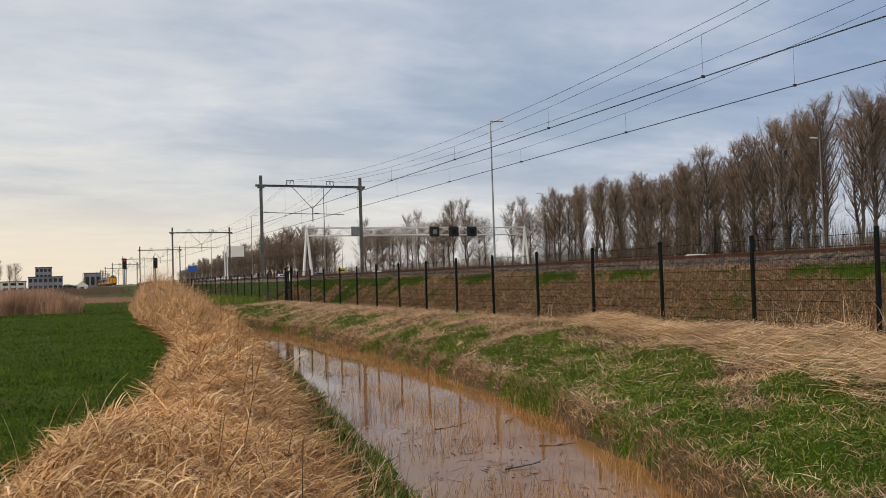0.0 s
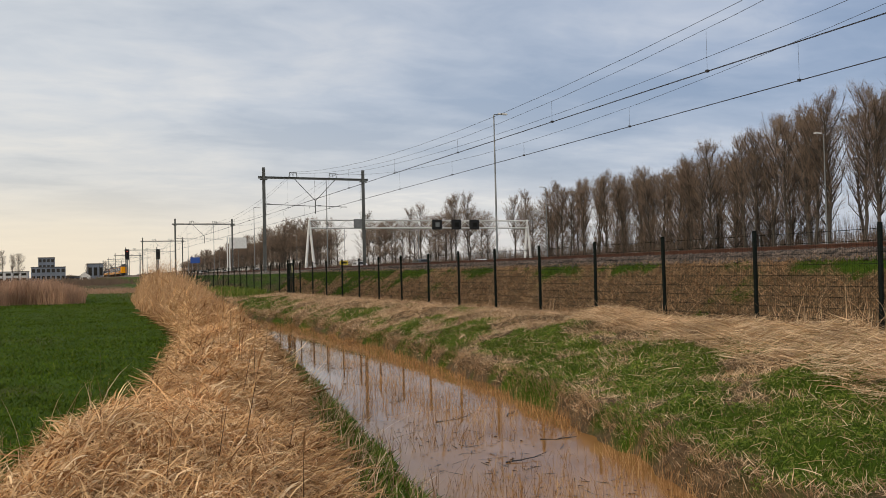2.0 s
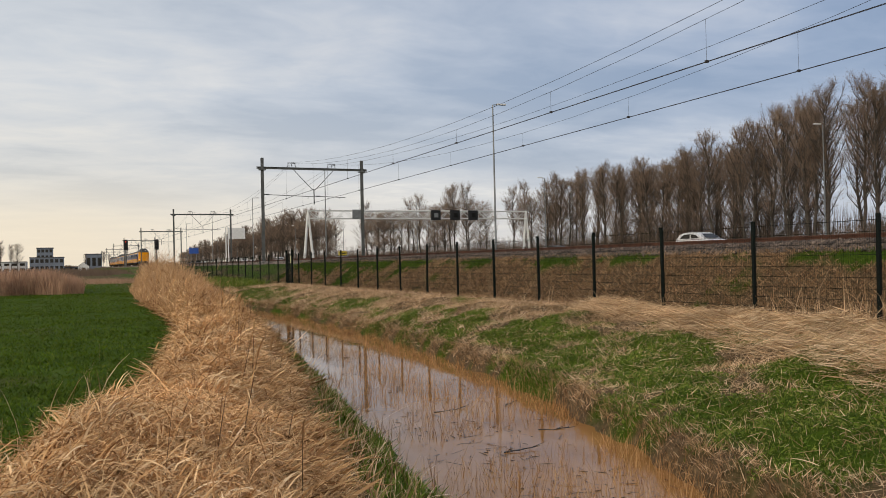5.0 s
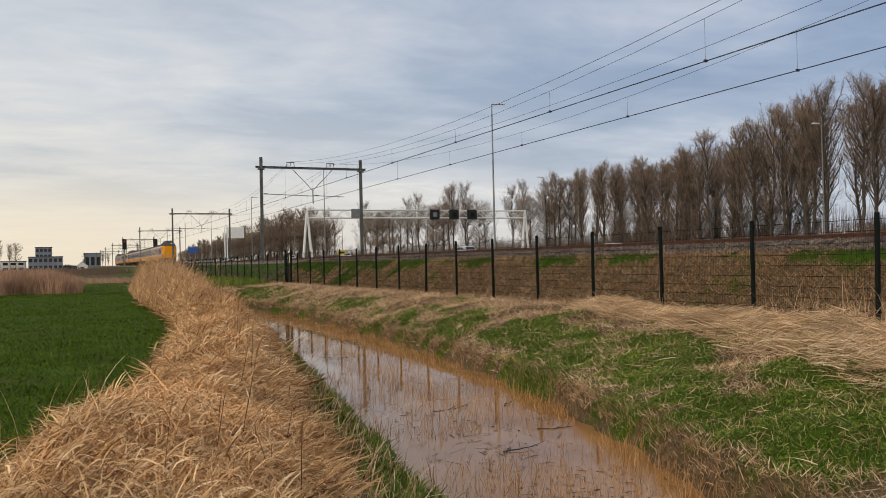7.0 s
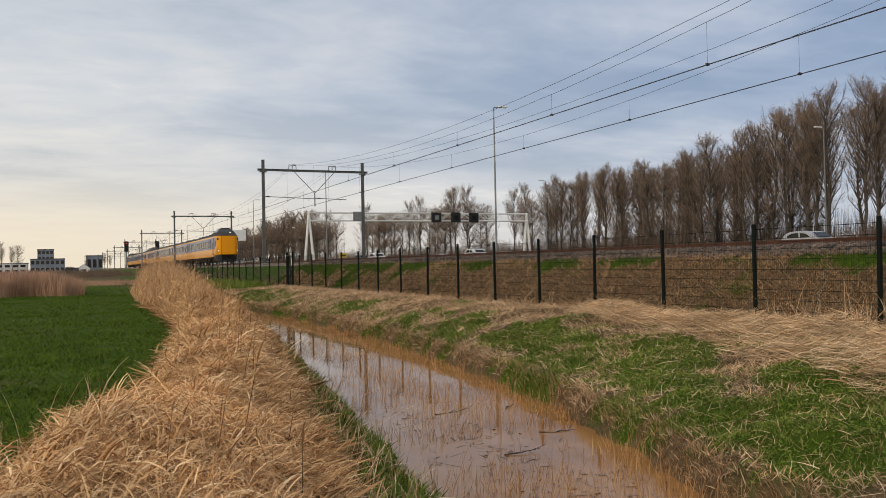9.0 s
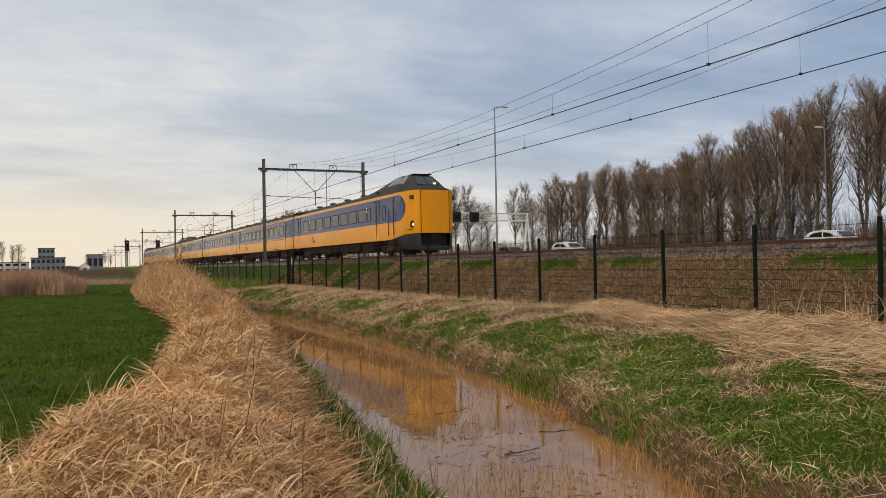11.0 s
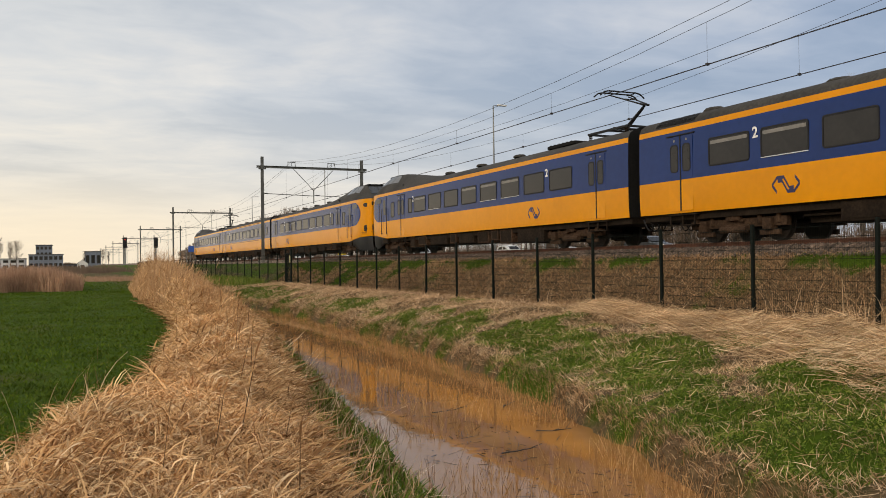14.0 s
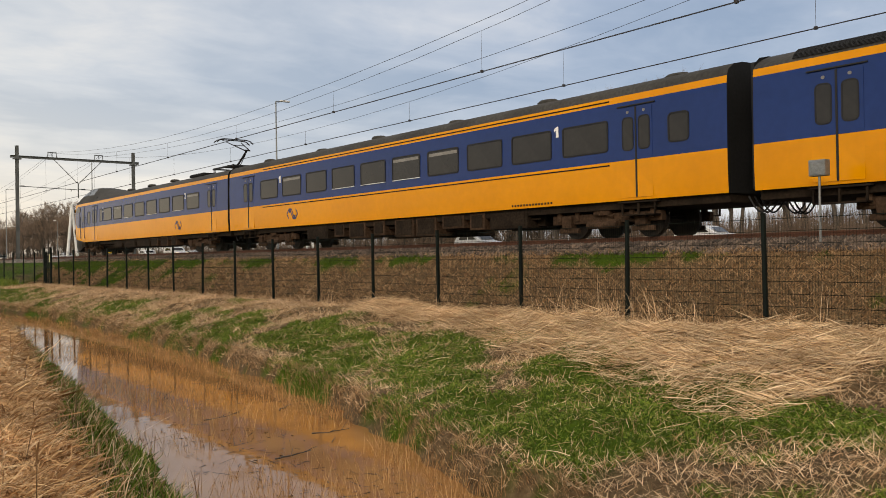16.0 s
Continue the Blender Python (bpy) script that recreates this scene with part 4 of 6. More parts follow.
        part("front_window", plate_mesh(0.42, 0.24, 0.10, -0.02, 0.03, M_PANE), None, t, "small dark front window", at=pose(s * 1.205, 0.30, 3.22, 0, 0, (-48 if s > 0 else 228)))
        part("buffer_bar", plate_mesh(0.6, 0.035, 0.01, -0.02, 0.03, M_RUBBER), None, t, at=pose(s * 1.24, 0.36, 1.43, 0, 0, (-45 if s > 0 else 225)))
        part("cab_upper_window", plate_mesh(0.95, 0.27, 0.06, -0.02, 0.022, M_PANE), None, t, "long low cab window", at=on_side(s, 1.85, 3.20))
        d = part("cab_door", plate_mesh(0.68, 2.0, 0.04, 0.0, 0.008, M_BLUE), None, t, at=on_side(s, 2.95, 2.42))
        part("door_panel", plate_mesh(0.68, 0.85, 0.03, 0.0, 0.012, M_YELLOW), None, d, "yellow lower door panel", at=pose(0, 0, -0.92))
        part("door_window", plate_mesh(0.36, 0.9, 0.10, 0.0, 0.014, M_PANE), None, d, at=pose(0, 0, 0.35))
        for yy in (2.53, 3.37):
            bm = bmesh.new()
            tube(bm, (0.06, 0, -0.75), (0.06, 0, 0.75), 0.02)
            for z in (-0.7, 0.7):
                tube(bm, (0, 0, z), (0.06, 0, z), 0.015)
            part("handrail", bm, M_RUBBER, t, "black cab door handrail", at=on_side(s, yy, 1.95))
        part("footstep", new_box(-0.25, 0.0, -0.38, 0.38, -0.3, 0.0, 0.02), M_UNDER, t, "brown steel door step", at=on_side(s, 2.95, 0.95))
    part("roof_lamp", new_box(0.36, 0.52, 0.98, 1.14, 4.02, 4.14, 0.03), M_LAMP_ON if lights else M_PANE, t, "single lamp above the nose")
    # skirt below the nose
    bm = bmesh.new()
    ysk = [0.0, 0.18, 0.38, 0.7, 1.15, 1.8, 2.6, 3.3]
    for s in (-1, 1):
        rows = [[bm.verts.new((s * (1.44 * f(y) - 0.02 - ins), y + 0.02, z)) for z, ins in ((float(np.interp(y, [0, 1.2, 3.3], [1.22, 1.16, 0.93])), 0.0), (0.62, 0.04), (float(np.interp(y, [0, 1.5, 3.3], [0.26, 0.34, 0.85])), 0.12))] for y in ysk]
        for a, b in zip(rows[:-1], rows[1:]):
            for i in range(2):
                bm.faces.new((a[i], a[i + 1], b[i + 1], b[i]))
    box(bm, -0.85, 0.85, 0.03, 0.12, 0.26, 0.50, 0.02)
    part("skirt", bm, M_NOSE_SKIRT, t, "dark grey skirt under the nose", True)
    part("coupler_recess", new_box(-0.86, 0.86, 0.35, 0.5, 0.4, 1.2), M_RUBBER, t)
    bm = bmesh.new()
    tube(bm, (0, 0.45, 0.95), (0, -0.12, 0.95), 0.13, 0.13, 12)
    box(bm, -0.26, 0.26, -0.20, 0.02, 0.74, 1.14, 0.03)
    part("coupler", bm, M_UNDER, t, "automatic coupler head")
    # windows and doors
    rng = random.Random(seed)
    for s in (-1, 1):
        add_window(t, s, 4.0, 4.55, 2.12, 3.0, r=0.13)
        add_door(t, s, 5.58, 1.12)
        add_window(t, s, 6.7, 7.25, trim=False)
        for k in range(8):
            y = 7.52 + 1.985 * k
            add_window(t, s, y, y + 1.60, strip_on=rng.random() < 0.33, trim=rng.random() < 0.4)
        add_door(t, s, 24.55, 1.1)
        digit(t, "2", s, 7.39)
        digit(t, "2", s, 21.22)
        emblem(t, s, 20.2)
        part("roof_slot", plate_mesh(0.22, 0.34, 0.03, -0.03, 0.02, M_RUBBER), None, t, "dark roof ventilation slot", at=pose(s * 1.35, 5.55, 3.78, 0, -20 * s, 0 if s > 0 else 180))
    bm = bmesh.new()
    bm.faces.new([bm.verts.new((x, L, z)) for x, z in SIDE] + [bm.verts.new((-x, L, z)) for x, z in SIDE[-2::-1]])
    part("end_wall", bm, M_SKIRT, t)
    for k in range(4):
        for x in (-0.6, 0.6):
            part("roof_vent", VENT, None, t, at=pose(x, 10.4 + 3.6 * k, 4.03))
    if pantograph_on:
        bm = bmesh.new()
        for x in (-0.62, 0.62):
            box(bm, x - 0.05, x + 0.05, 22.9, 25.3, 4.20, 4.28, 0.01)
        for y in (22.95, 24.1, 25.25):
            box(bm, -0.62, 0.62, y - 0.05, y + 0.05, 4.205, 4.275, 0.01)
        p = part("pantograph", bm, M_RUBBER, t, "raised dark single-arm pantograph")
        for x in (-0.6, 0.6):
            for y in (23.0, 25.2):
                bm = bmesh.new()
                for k in range(3):
                    tube(bm, (x, y, 4.00 + 0.07 * k), (x, y, 4.04 + 0.07 * k), 0.07)
                part("insulator", bm, M_UNDER, p)
        bm = bmesh.new()
        tube(bm, (0, 24.3, 4.28), (0, 25.5, 4.98), 0.055, 0.045)
        tube(bm, (-0.25, 24.1, 4.30), (0, 25.4, 4.86), 0.02)
        tube(bm, (-0.5, 24.3, 4.30), (0.5, 24.3, 4.30), 0.05)
        part("lower_arm", bm, M_RUBBER, p)
        bm = bmesh.new()
        tube(bm, (-0.16, 25.5, 4.98), (0.16, 25.5, 4.98), 0.04)
        for x in (-1, 1):
            tube(bm, (x * 0.14, 25.5, 4.98), (x * 0.42, 24.0, 5.56), 0.03, 0.022)
        tube(bm, (-0.30, 24.6, 5.33), (0.30, 24.6, 5.33), 0.018)
        part("upper_arm", bm, M_RUBBER, p)
        bm = bmesh.new()
        for y in (23.8, 24.2):
            pts = [(-0.98, y, 5.50), (-0.80, y, 5.64), (-0.6, y, 5.68), (0.6, y, 5.68), (0.80, y, 5.64), (0.98, y, 5.50)]
            chain(bm, pts, 0.028, 6)
        for x in (-0.5, 0.5):
            tube(bm, (x, 23.8, 5.64), (x, 24.2, 5.64), 0.02)
        part("collector_head", bm, M_RUBBER, p)
        bm = bmesh.new()
        box(bm, -0.85, 0.85, 20.3, 22.3, 4.0, 4.13, 0.04)
        for k in range(6):
            box(bm, -0.80, 0.80, 20.4 + 0.3 * k, 20.5 + 0.3 * k, 4.13, 4.16)
        part("roof_equipment", bm, M_SKIRT, t, "dark ribbed roof equipment case")
    else:
        roof_grille(t, L - 2.8, L - 0.9)
    underside(t, 3.4, L - 0.05, L, seed)
    if not pantograph_on:
        gangway(t, L - 0.02, L + 0.22)
    return t, L


def build_train():
    cars = []
    plan = [("cab", 0.95, 1, False, True), ("mid", 27.55, 0, True, False), ("mid", 54.05, 0, False, False), ("cab", 107.35, -1, True, False),
            ("cab", 108.15, 1, False, False), ("mid", 135.2, 0, True, False), ("cab", 188.1, -1, True, False)]
    for i, (kind, at, way, flag, lights) in enumerate(plan):
        if kind == "cab":
            ob, L = cab_car(11 + i, flag, lights)
        else:
            ob, L = mid_car(11 + i, flag, not flag)
        cars.append((ob, at, 180 if way < 0 else 0))
    return cars


TRAIN = build_train()


# ---- motorway ----
def build_road():
    bm = bmesh.new()
    box(bm, 33.5, 52.5, -300, 1500, ROAD_Z - 0.03, ROAD_Z)
    box(bm, 58.5, 77.5, -300, 1500, ROAD_Z - 0.03, ROAD_Z)
    tagged(new("road", finish(bm, "road", M_ROAD)), "dark grey asphalt motorway carriageways", "road", kind="structure")
    for x in (53.6, 78.3):
        g = thing("guard_rail", pose(x, 0, 0), "galvanised steel crash barrier along the motorway", "guard rail", "guard rails")
        bm = bmesh.new()
        for z in (0.52, 0.66):
            box(bm, -0.05, 0.05, -40, 600, ROAD_Z + z, ROAD_Z + z + 0.10, 0.02)
        part("rail_beam", bm, M_STEEL, g)
        post = finish(new_box(-0.04, 0.04, -0.05, 0.05, ROAD_Z - 0.4, ROAD_Z + 0.7), "post", M_STEEL)
        for k in range(60):
            part("post", post, None, g, at=pose(0.1, -20 + 5 * k, 0))


def build_gantry():
    y = 131.0
    g = thing("sign_gantry", pose(0, y, 0), "white steel lattice gantry across the motorway", "sign gantry")
    x0, x1, zt, zb = 35.3, 76.0, 11.05, 9.75
    for x in (x0, x1):
        for s in (-1, 1):
            bm = bmesh.new()
            tube(bm, (x + s * 0.75, 0, ROAD_Z - 0.1), (x, 0, zt), 0.24, 0.18)
            part("leg", bm, M_WHITE, g)
    for z in (zt, zb):
        for d in (-0.6, 0.6):
            bm = bmesh.new()
            tube(bm, (x0, d, z), (x1, d, z), 0.09)
            part("chord", bm, M_WHITE, g)
    n = 26
    for i in range(n):
        xa, xb = x0 + (x1 - x0) * i / n, x0 + (x1 - x0) * (i + 1) / n
        za, zc = (zb, zt) if i % 2 else (zt, zb)
        for d in (-0.6, 0.6):
            bm = bmesh.new()
            tube(bm, (xa, d, za), (xb, d, zc), 0.05)
            part("brace", bm, M_WHITE, g)
    for x in (57.6, 61.3, 64.8):
        p = part("sign_box", new_box(x - 0.85, x + 0.85, -1.15, -0.65, 9.45, 11.15, 0.05), M_BLACK, g, "black matrix sign box")
        part("display", new_box(x - 0.38, x + 0.38, -1.17, -1.15, 9.9, 10.65, 0.0), M_STEEL if x < 59 else M_SKIRT, p, "grey display field")
    part("plate", new_box(42.6, 44.4, -0.9, -0.75, 9.7, 11.2, 0.03), M_STEEL, g, "plain grey back of a sign")


def build_lamps():
    def lamp():
        t = thing("street_lamp", None, "tall thin galvanised motorway lamp post", "street lamp", "motorway lamps")
        bm = bmesh.new()
        tube(bm, (0, 0, 0), (0, 0, 13.9), 0.10, 0.055, 10)
        part("pole", bm, M_STEEL, t)
        part("base", new_box(-0.2, 0.2, -0.2, 0.2, -0.4, 0.25, 0.03), M_SLEEPER, t, "concrete foot")
        bm = bmesh.new()
        tube(bm, (0, 0, 13.9), (0.9, 0, 14.0), 0.04)
        part("arm", bm, M_STEEL, t)
        bm = bmesh.new()
        box(bm, 0.45, 1.35, -0.16, 0.16, 13.92, 14.06, 0.05)
        part("lantern", bm, M_WHITE, t, "flat pale lantern")
        return t
    a = lamp()
    a.matrix_basis = pose(35.6, 66.9, ROAD_Z)
    for k in range(1, 9):
        copy_thing(a, pose(35.6, 66.9 + 55 * k, ROAD_Z))
    for k in range(-1, 9):
        copy_thing(a, pose(77.0, 66.3 + 59.5 * k, ROAD_Z, 0, 0, 180))


def build_boards():
    t = thing("road_sign", pose(35.3, 206, 0), "blank white back of a large motorway sign on two posts", "road sign")
    part("board", new_box(0, 4.2, -0.06, 0.06, 8.9, 11.6, 0.03), M_WHITE, t)
    for x in (-0.45, 0.1):
        bm = bmesh.new()
        tube(bm, (x, 0.1, ROAD_Z - 0.2), (x, 0.1, 11.8), 0.16, 0.14)
        part("post", bm, M_WHITE, t)
    m = material("blue_sign_enamel", (0.03, 0.09, 0.35), 0.4, 0, 0.1, 2, 10, 0)
    t = thing("road_sign", pose(44.7, 355, 0), "blue motorway direction sign on posts", "road sign")
    part("board", new_box(0.2, 4.0, -0.06, 0.06, 7.6, 10.0, 0.03), m, t, "blue sign board")
    for x in (1.0, 3.2):
        part("post", new_box(x - 0.12, x + 0.12, 0.06, 0.3, ROAD_Z - 0.2, 10.2), M_STEEL, t)
    m = material("yellow_sign_enamel", (0.75, 0.55, 0.02), 0.4, 0, 0.1, 2, 10, 0)
    t = thing("road_sign", pose(36.0, 117, 0), "small yellow roadside board on posts", "road sign")
    part("board", new_box(0, 1.25, -0.03, 0.03, 3.55, 4.15, 0.02), m, t, "yellow board")
    part("stripe", new_box(0.15, 1.1, -0.04, -0.03, 3.72, 3.95), M_BLACK, t, "dark bar")
    for x in (0.2, 1.05):
        part("post", new_box(x - 0.04, x + 0.04, 0.03, 0.1, ROAD_Z - 0.2, 4.1), M_STEEL, t)
    # railway signals on their posts
    red = glow("red_signal_lamp", (0.9, 0.05, 0.03), 0.45)
    for x, on in ((15.9, True), (25.1, False)):
        s = thing("railway_signal", pose(x, 277, 0), "black railway signal head with a dim red lamp" if on else "black unlit railway signal head on a post", "railway signal", "railway signals")
        bm = bmesh.new()
        tube(bm, (0, 0.25, 2.2), (0, 0.25, 9.5), 0.11)
        part("post", bm, M_STEEL, s)
        h = part("head", new_box(-0.65, 0.65, -0.1, 0.15, 7.9, 11.2, 0.3), M_BLACK, s)
        for z in (10.5, 9.6, 8.7):
            bm = bmesh.new()
            tube(bm, (0, -0.30, z), (0, -0.1, z), 0.14, 0.14, 14)
            part("lens", bm, red if on and z > 10 else M_SKIRT, h)
        part("ladder", new_box(-0.25, 0.25, 0.38, 0.44, 2.3, 8.0), M_STEEL, s)


def build_car(colour, name):
    """A hatchback seen from the side and front; rolls towards -y."""
    body = material(name, colour, 0.3, 0.2, 0.08, 1, 8, 0, spec=0.6)
    t = thing("car", None, {"silver_car_paint": "silver hatchback car on the motorway", "white_car_paint": "white hatchback car on the motorway", "dark_car_paint": "dark grey hatchback car on the motorway"}[name], "car", "cars on the motorway")
    prof = [(0.0, 0.32), (0.0, 0.55), (0.12, 0.70), (0.55, 0.82), (1.2, 0.93), (1.55, 1.15), (1.95, 1.37), (2.35, 1.45), (2.9, 1.465), (3.5, 1.42), (3.95, 1.30), (4.3, 0.98), (4.36, 0.85), (4.36, 0.38)]
    bm = bmesh.new()
    rows = []
    for s, k in ((-0.86, 0.0), (-0.80, 1.0), (0.80, 1.0), (0.86, 0.0)):
        rows.append([bm.verts.new((s, y, z - (0.04 if k == 0 and z > 0.5 else 0))) for y, z in prof])
    for a, b in zip(rows[:-1], rows[1:]):
        for i in range(len(prof) - 1):
            bm.faces.new((a[i], a[i + 1], b[i + 1], b[i]))
    bm.faces.new(rows[0])
    bm.faces.new(rows[-1][::-1])
    part("body", bm, body, t)
    for s in (-1, 1):
        for pts in ([(1.66, 0.98), (2.05, 1.24), (2.62, 1.33), (2.62, 0.98)], [(2.72, 0.98), (2.72, 1.33), (3.35, 1.30), (3.72, 1.16), (3.84, 0.98)]):
            bm = bmesh.new()
            bm.faces.new([bm.verts.new((s * 0.866, y, z)) for y, z in pts])
            part("side_window", bm, M_PANE, t)
    bm = bmesh.new()
    bm.faces.new([bm.verts.new(p) for p in ((-0.66, 1.18, 1.01), (0.66, 1.18, 1.01), (0.60, 1.70, 1.345), (-0.60, 1.70, 1.345))])
    part("windscreen", bm, M_PANE, t)
    for s in (-1, 1):
        part("headlight", new_box(s * 0.62 - 0.15, s * 0.62 + 0.15, -0.01, 0.15, 0.60, 0.74, 0.02), M_LAMP_ON, t, "lit headlight")
        for y in (0.85, 3.5):
            bm = bmesh.new()
            tube(bm, (s * 0.66, y, 0.31), (s * 0.87, y, 0.31), 0.31, 0.31, 18)
            w = part("wheel", bm, M_RUBBER, t)
            bm = bmesh.new()
            tube(bm, (s * 0.87, y, 0.31), (s * 0.88, y, 0.31), 0.19, 0.17, 14)
            part("rim", bm, M_STEEL, w)
    return t


CARS = []


def build_cars():
    kinds = [build_car((0.45, 0.46, 0.47), "silver_car_paint"), build_car((0.75, 0.75, 0.74), "white_car_paint"), build_car((0.05, 0.055, 0.06), "dark_car_paint")]
    # where each one is at nine seconds, its lane, and the kind
    plan = [(0, 40.7, 48.5), (1, 123.0, 45.0), (0, 244.0, 45.0), (2, 141.0, 48.5), (2, 190.0, 41.5), (1, 300.0, 41.5), (1, -64.0, 45.0), (2, -83.0, 48.5),
            (0, 365.0, 45.0), (2, 405.0, 41.5), (1, 95.0, 48.8), (1, 455.0, 45.0), (0, 520.0, 41.5), (1, 560.0, 45.0), (2, 590.0, 48.5), (0, 640.0, 45.0), (1, 330.0, 48.5), (1, 225.0, 48.5), (0, 690.0, 41.5)]
    used = set()
    for k, y9, x in plan:
        ob = kinds[k]
        if k in used:
            ob = copy_thing(ob, pose(x, y9, ROAD_Z))
        used.add(k)
        CARS.append((ob, x, y9, -28.0, 0))
    # the far carriageway, driving away
    for k, y9, x in ((1, 60, 63), (0, 150, 66.5), (2, 215, 63), (1, 330, 66.5), (0, -40, 63), (2, -120, 66.5), (1, 430, 63)):
        CARS.append((copy_thing(kinds[k], pose(x, y9, ROAD_Z)), x, y9, 28.0, 180))


build_road()
build_gantry()
build_lamps()
build_boards()
build_cars()


# ---- far buildings ----
def build_buildings():
    # distance haze is painted in: dark walls lifted to a paler blue-grey
    dark = material("hazed_dark_cladding", (0.17, 0.20, 0.25), 0.6, 0, 0.2, 0.1, 2, 0)
    pale = material("pale_cladding", (0.55, 0.56, 0.57), 0.6, 0, 0.15, 0.1, 2, 0)
    roofm = material("dark_roof_felt", (0.08, 0.08, 0.085), 0.8, 0, 0.2, 0.1, 2, 0)
    def block(label, x, y, w, d, h, mat, rows, cols, z0=0.7):
        b = thing("building", pose(x, y, 0), label, "building", "far buildings")
        wl = part("wall", new_box(0, w, 0, d, z0, z0 + h), mat, b)
        part("roof", new_box(-0.3, w + 0.3, -0.3, d + 0.3, z0 + h, z0 + h + 0.5, 0.05), roofm, b)
        for r in range(rows):
            for c in range(cols):
                wx = w * (c + 0.5) / cols
                wz = z0 + h * (r + 0.55) / rows
                part("window", new_box(wx - w / cols * 0.33, wx + w / cols * 0.33, -0.06, 0.0, wz - h / rows * 0.25, wz + h / rows * 0.25), M_PANE, b)
        return b
    block("dark office tower on the horizon, distance haze in its blue-grey colour", -20.8, 622, 10.0, 12, 16.0, dark, 4, 4)
    block("dark office block beside the tower", -25, 618, 21, 12, 9.5, dark, 2, 7)
    block("long low pale industrial hall", -76, 640, 48, 20, 7.0, pale, 2, 10)
    # made-up low block, stands in for a clump of dark trees
    block("low dark block in place of trees on the horizon", -6, 640, 16, 15, 2.6, dark, 1, 4)
    block("dark grey warehouse with few windows", 9.4, 600, 10, 18, 11.0, dark, 1, 3)
    # small white house with a gable
    h = thing("house", pose(3.8, 480, 0), "small white house with a grey gable roof", "house")
    bm = bmesh.new()
    sec = [(0, 0.7), (5.2, 0.7), (5.2, 3.6), (2.6, 5.6), (0, 3.6)]
    A = [bm.verts.new((x, 0, z)) for x, z in sec]
    B = [bm.verts.new((x, 7, z)) for x, z in sec]
    bm.faces.new(A)
    bm.faces.new(B[::-1])
    for i in range(5):
        bm.faces.new((A[i], A[(i + 1) % 5], B[(i + 1) % 5], B[i]))
    part("wall", bm, M_WHITE, h)
    for s in (0, 1):
        bm = bmesh.new()
        x0, x1 = (-0.3, 2.6) if s == 0 else (5.5, 2.6)
        z0, z1 = 3.5, 5.75
        lo = [bm.verts.new(p) for p in ((x0, -0.3, z0), (x1, -0.3, z1), (x1, 7.3, z1), (x0, 7.3, z0))]
        hi = [bm.verts.new((v.co.x, v.co.y, v.co.z + 0.18)) for v in lo]
        bm.faces.new(lo)
        bm.faces.new(hi)
        for i in range(4):
            bm.faces.new((lo[i], lo[(i + 1) % 4], hi[(i + 1) % 4], hi[i]))
        part("roof", bm, roofm, h, "grey gable roof slope")
    part("window", new_box(1.6, 3.4, -0.05, 0.0, 1.6, 2.9), M_PANE, h)


build_buildings()


# ---- trees ----
M_BARK = material("poplar_bark", (0.095, 0.078, 0.062), 0.9, 0, 0.35, 1.2, 10, 0.4, 0.02)
M_TWIG = material("brown_twigs", (0.24, 0.168, 0.116), 0.9, 0, 0.25, 0.4, 4, 0, per_object=0.18)


class Sticks:
    """Collects tapered three-sided sticks."""

    def __init__(self):
        self.a, self.b, self.r0, self.r1 = [], [], [], []

    def add(self, a, b, r0, r1):
        self.a.append(a), self.b.append(b), self.r0.append(r0), self.r1.append(r1)

    def mesh(self, name, mat, n=3):
        a, b = np.array(self.a, float), np.array(self.b, float)
        r0, r1 = np.array(self.r0)[:, None], np.array(self.r1)[:, None]
        d = b - a
        d /= np.linalg.norm(d, axis=1, keepdims=True) + 1e-9
        ref = np.where(np.abs(d[:, 2:3]) > 0.9, np.array([[1.0, 0, 0]]), np.array([[0, 0, 1.0]]))
        u = np.cross(d, ref)
        u /= np.linalg.norm(u, axis=1, keepdims=True) + 1e-9
        v = np.cross(d, u)
        co = []
        for p, r in ((a, r0), (b, r1)):
            for i in range(n):
                t = 2 * math.pi * i / n
                co.append(p + r * (math.cos(t) * u + math.sin(t) * v))
        co = np.stack(co, 1)
        k = len(a)
        q = np.array([[i, (i + 1) % n, n + (i + 1) % n, n + i] for i in range(n)])
        loops = (np.arange(k)[:, None, None] * 2 * n + q[None]).ravel()
        return arrays_mesh(name, co.reshape(-1, 3), loops, np.full(k * n, 4), mat)


def cones_mesh(name, a, b, r, mat):
    """Thin three-sided twigs that run out to a point."""
    d = b - a
    d /= np.linalg.norm(d, axis=1, keepdims=True) + 1e-9
    ref = np.where(np.abs(d[:, 2:3]) > 0.9, np.array([[1.0, 0, 0]]), np.array([[0, 0, 1.0]]))
    u = np.cross(d, ref)
    u /= np.linalg.norm(u, axis=1, keepdims=True) + 1e-9
    v = np.cross(d, u)
    co = np.stack([a + r[:, None] * (math.cos(t) * u + math.sin(t) * v) for t in (0.0, 2.094, 4.189)] + [b], 1)
    k = len(a)
    tri = np.array([(0, 1, 3), (1, 2, 3), (2, 0, 3)])
    loops = (np.arange(k)[:, None, None] * 4 + tri[None]).ravel()
    return arrays_mesh(name, co.reshape(-1, 3), loops, np.full(k * 3, 3), mat)


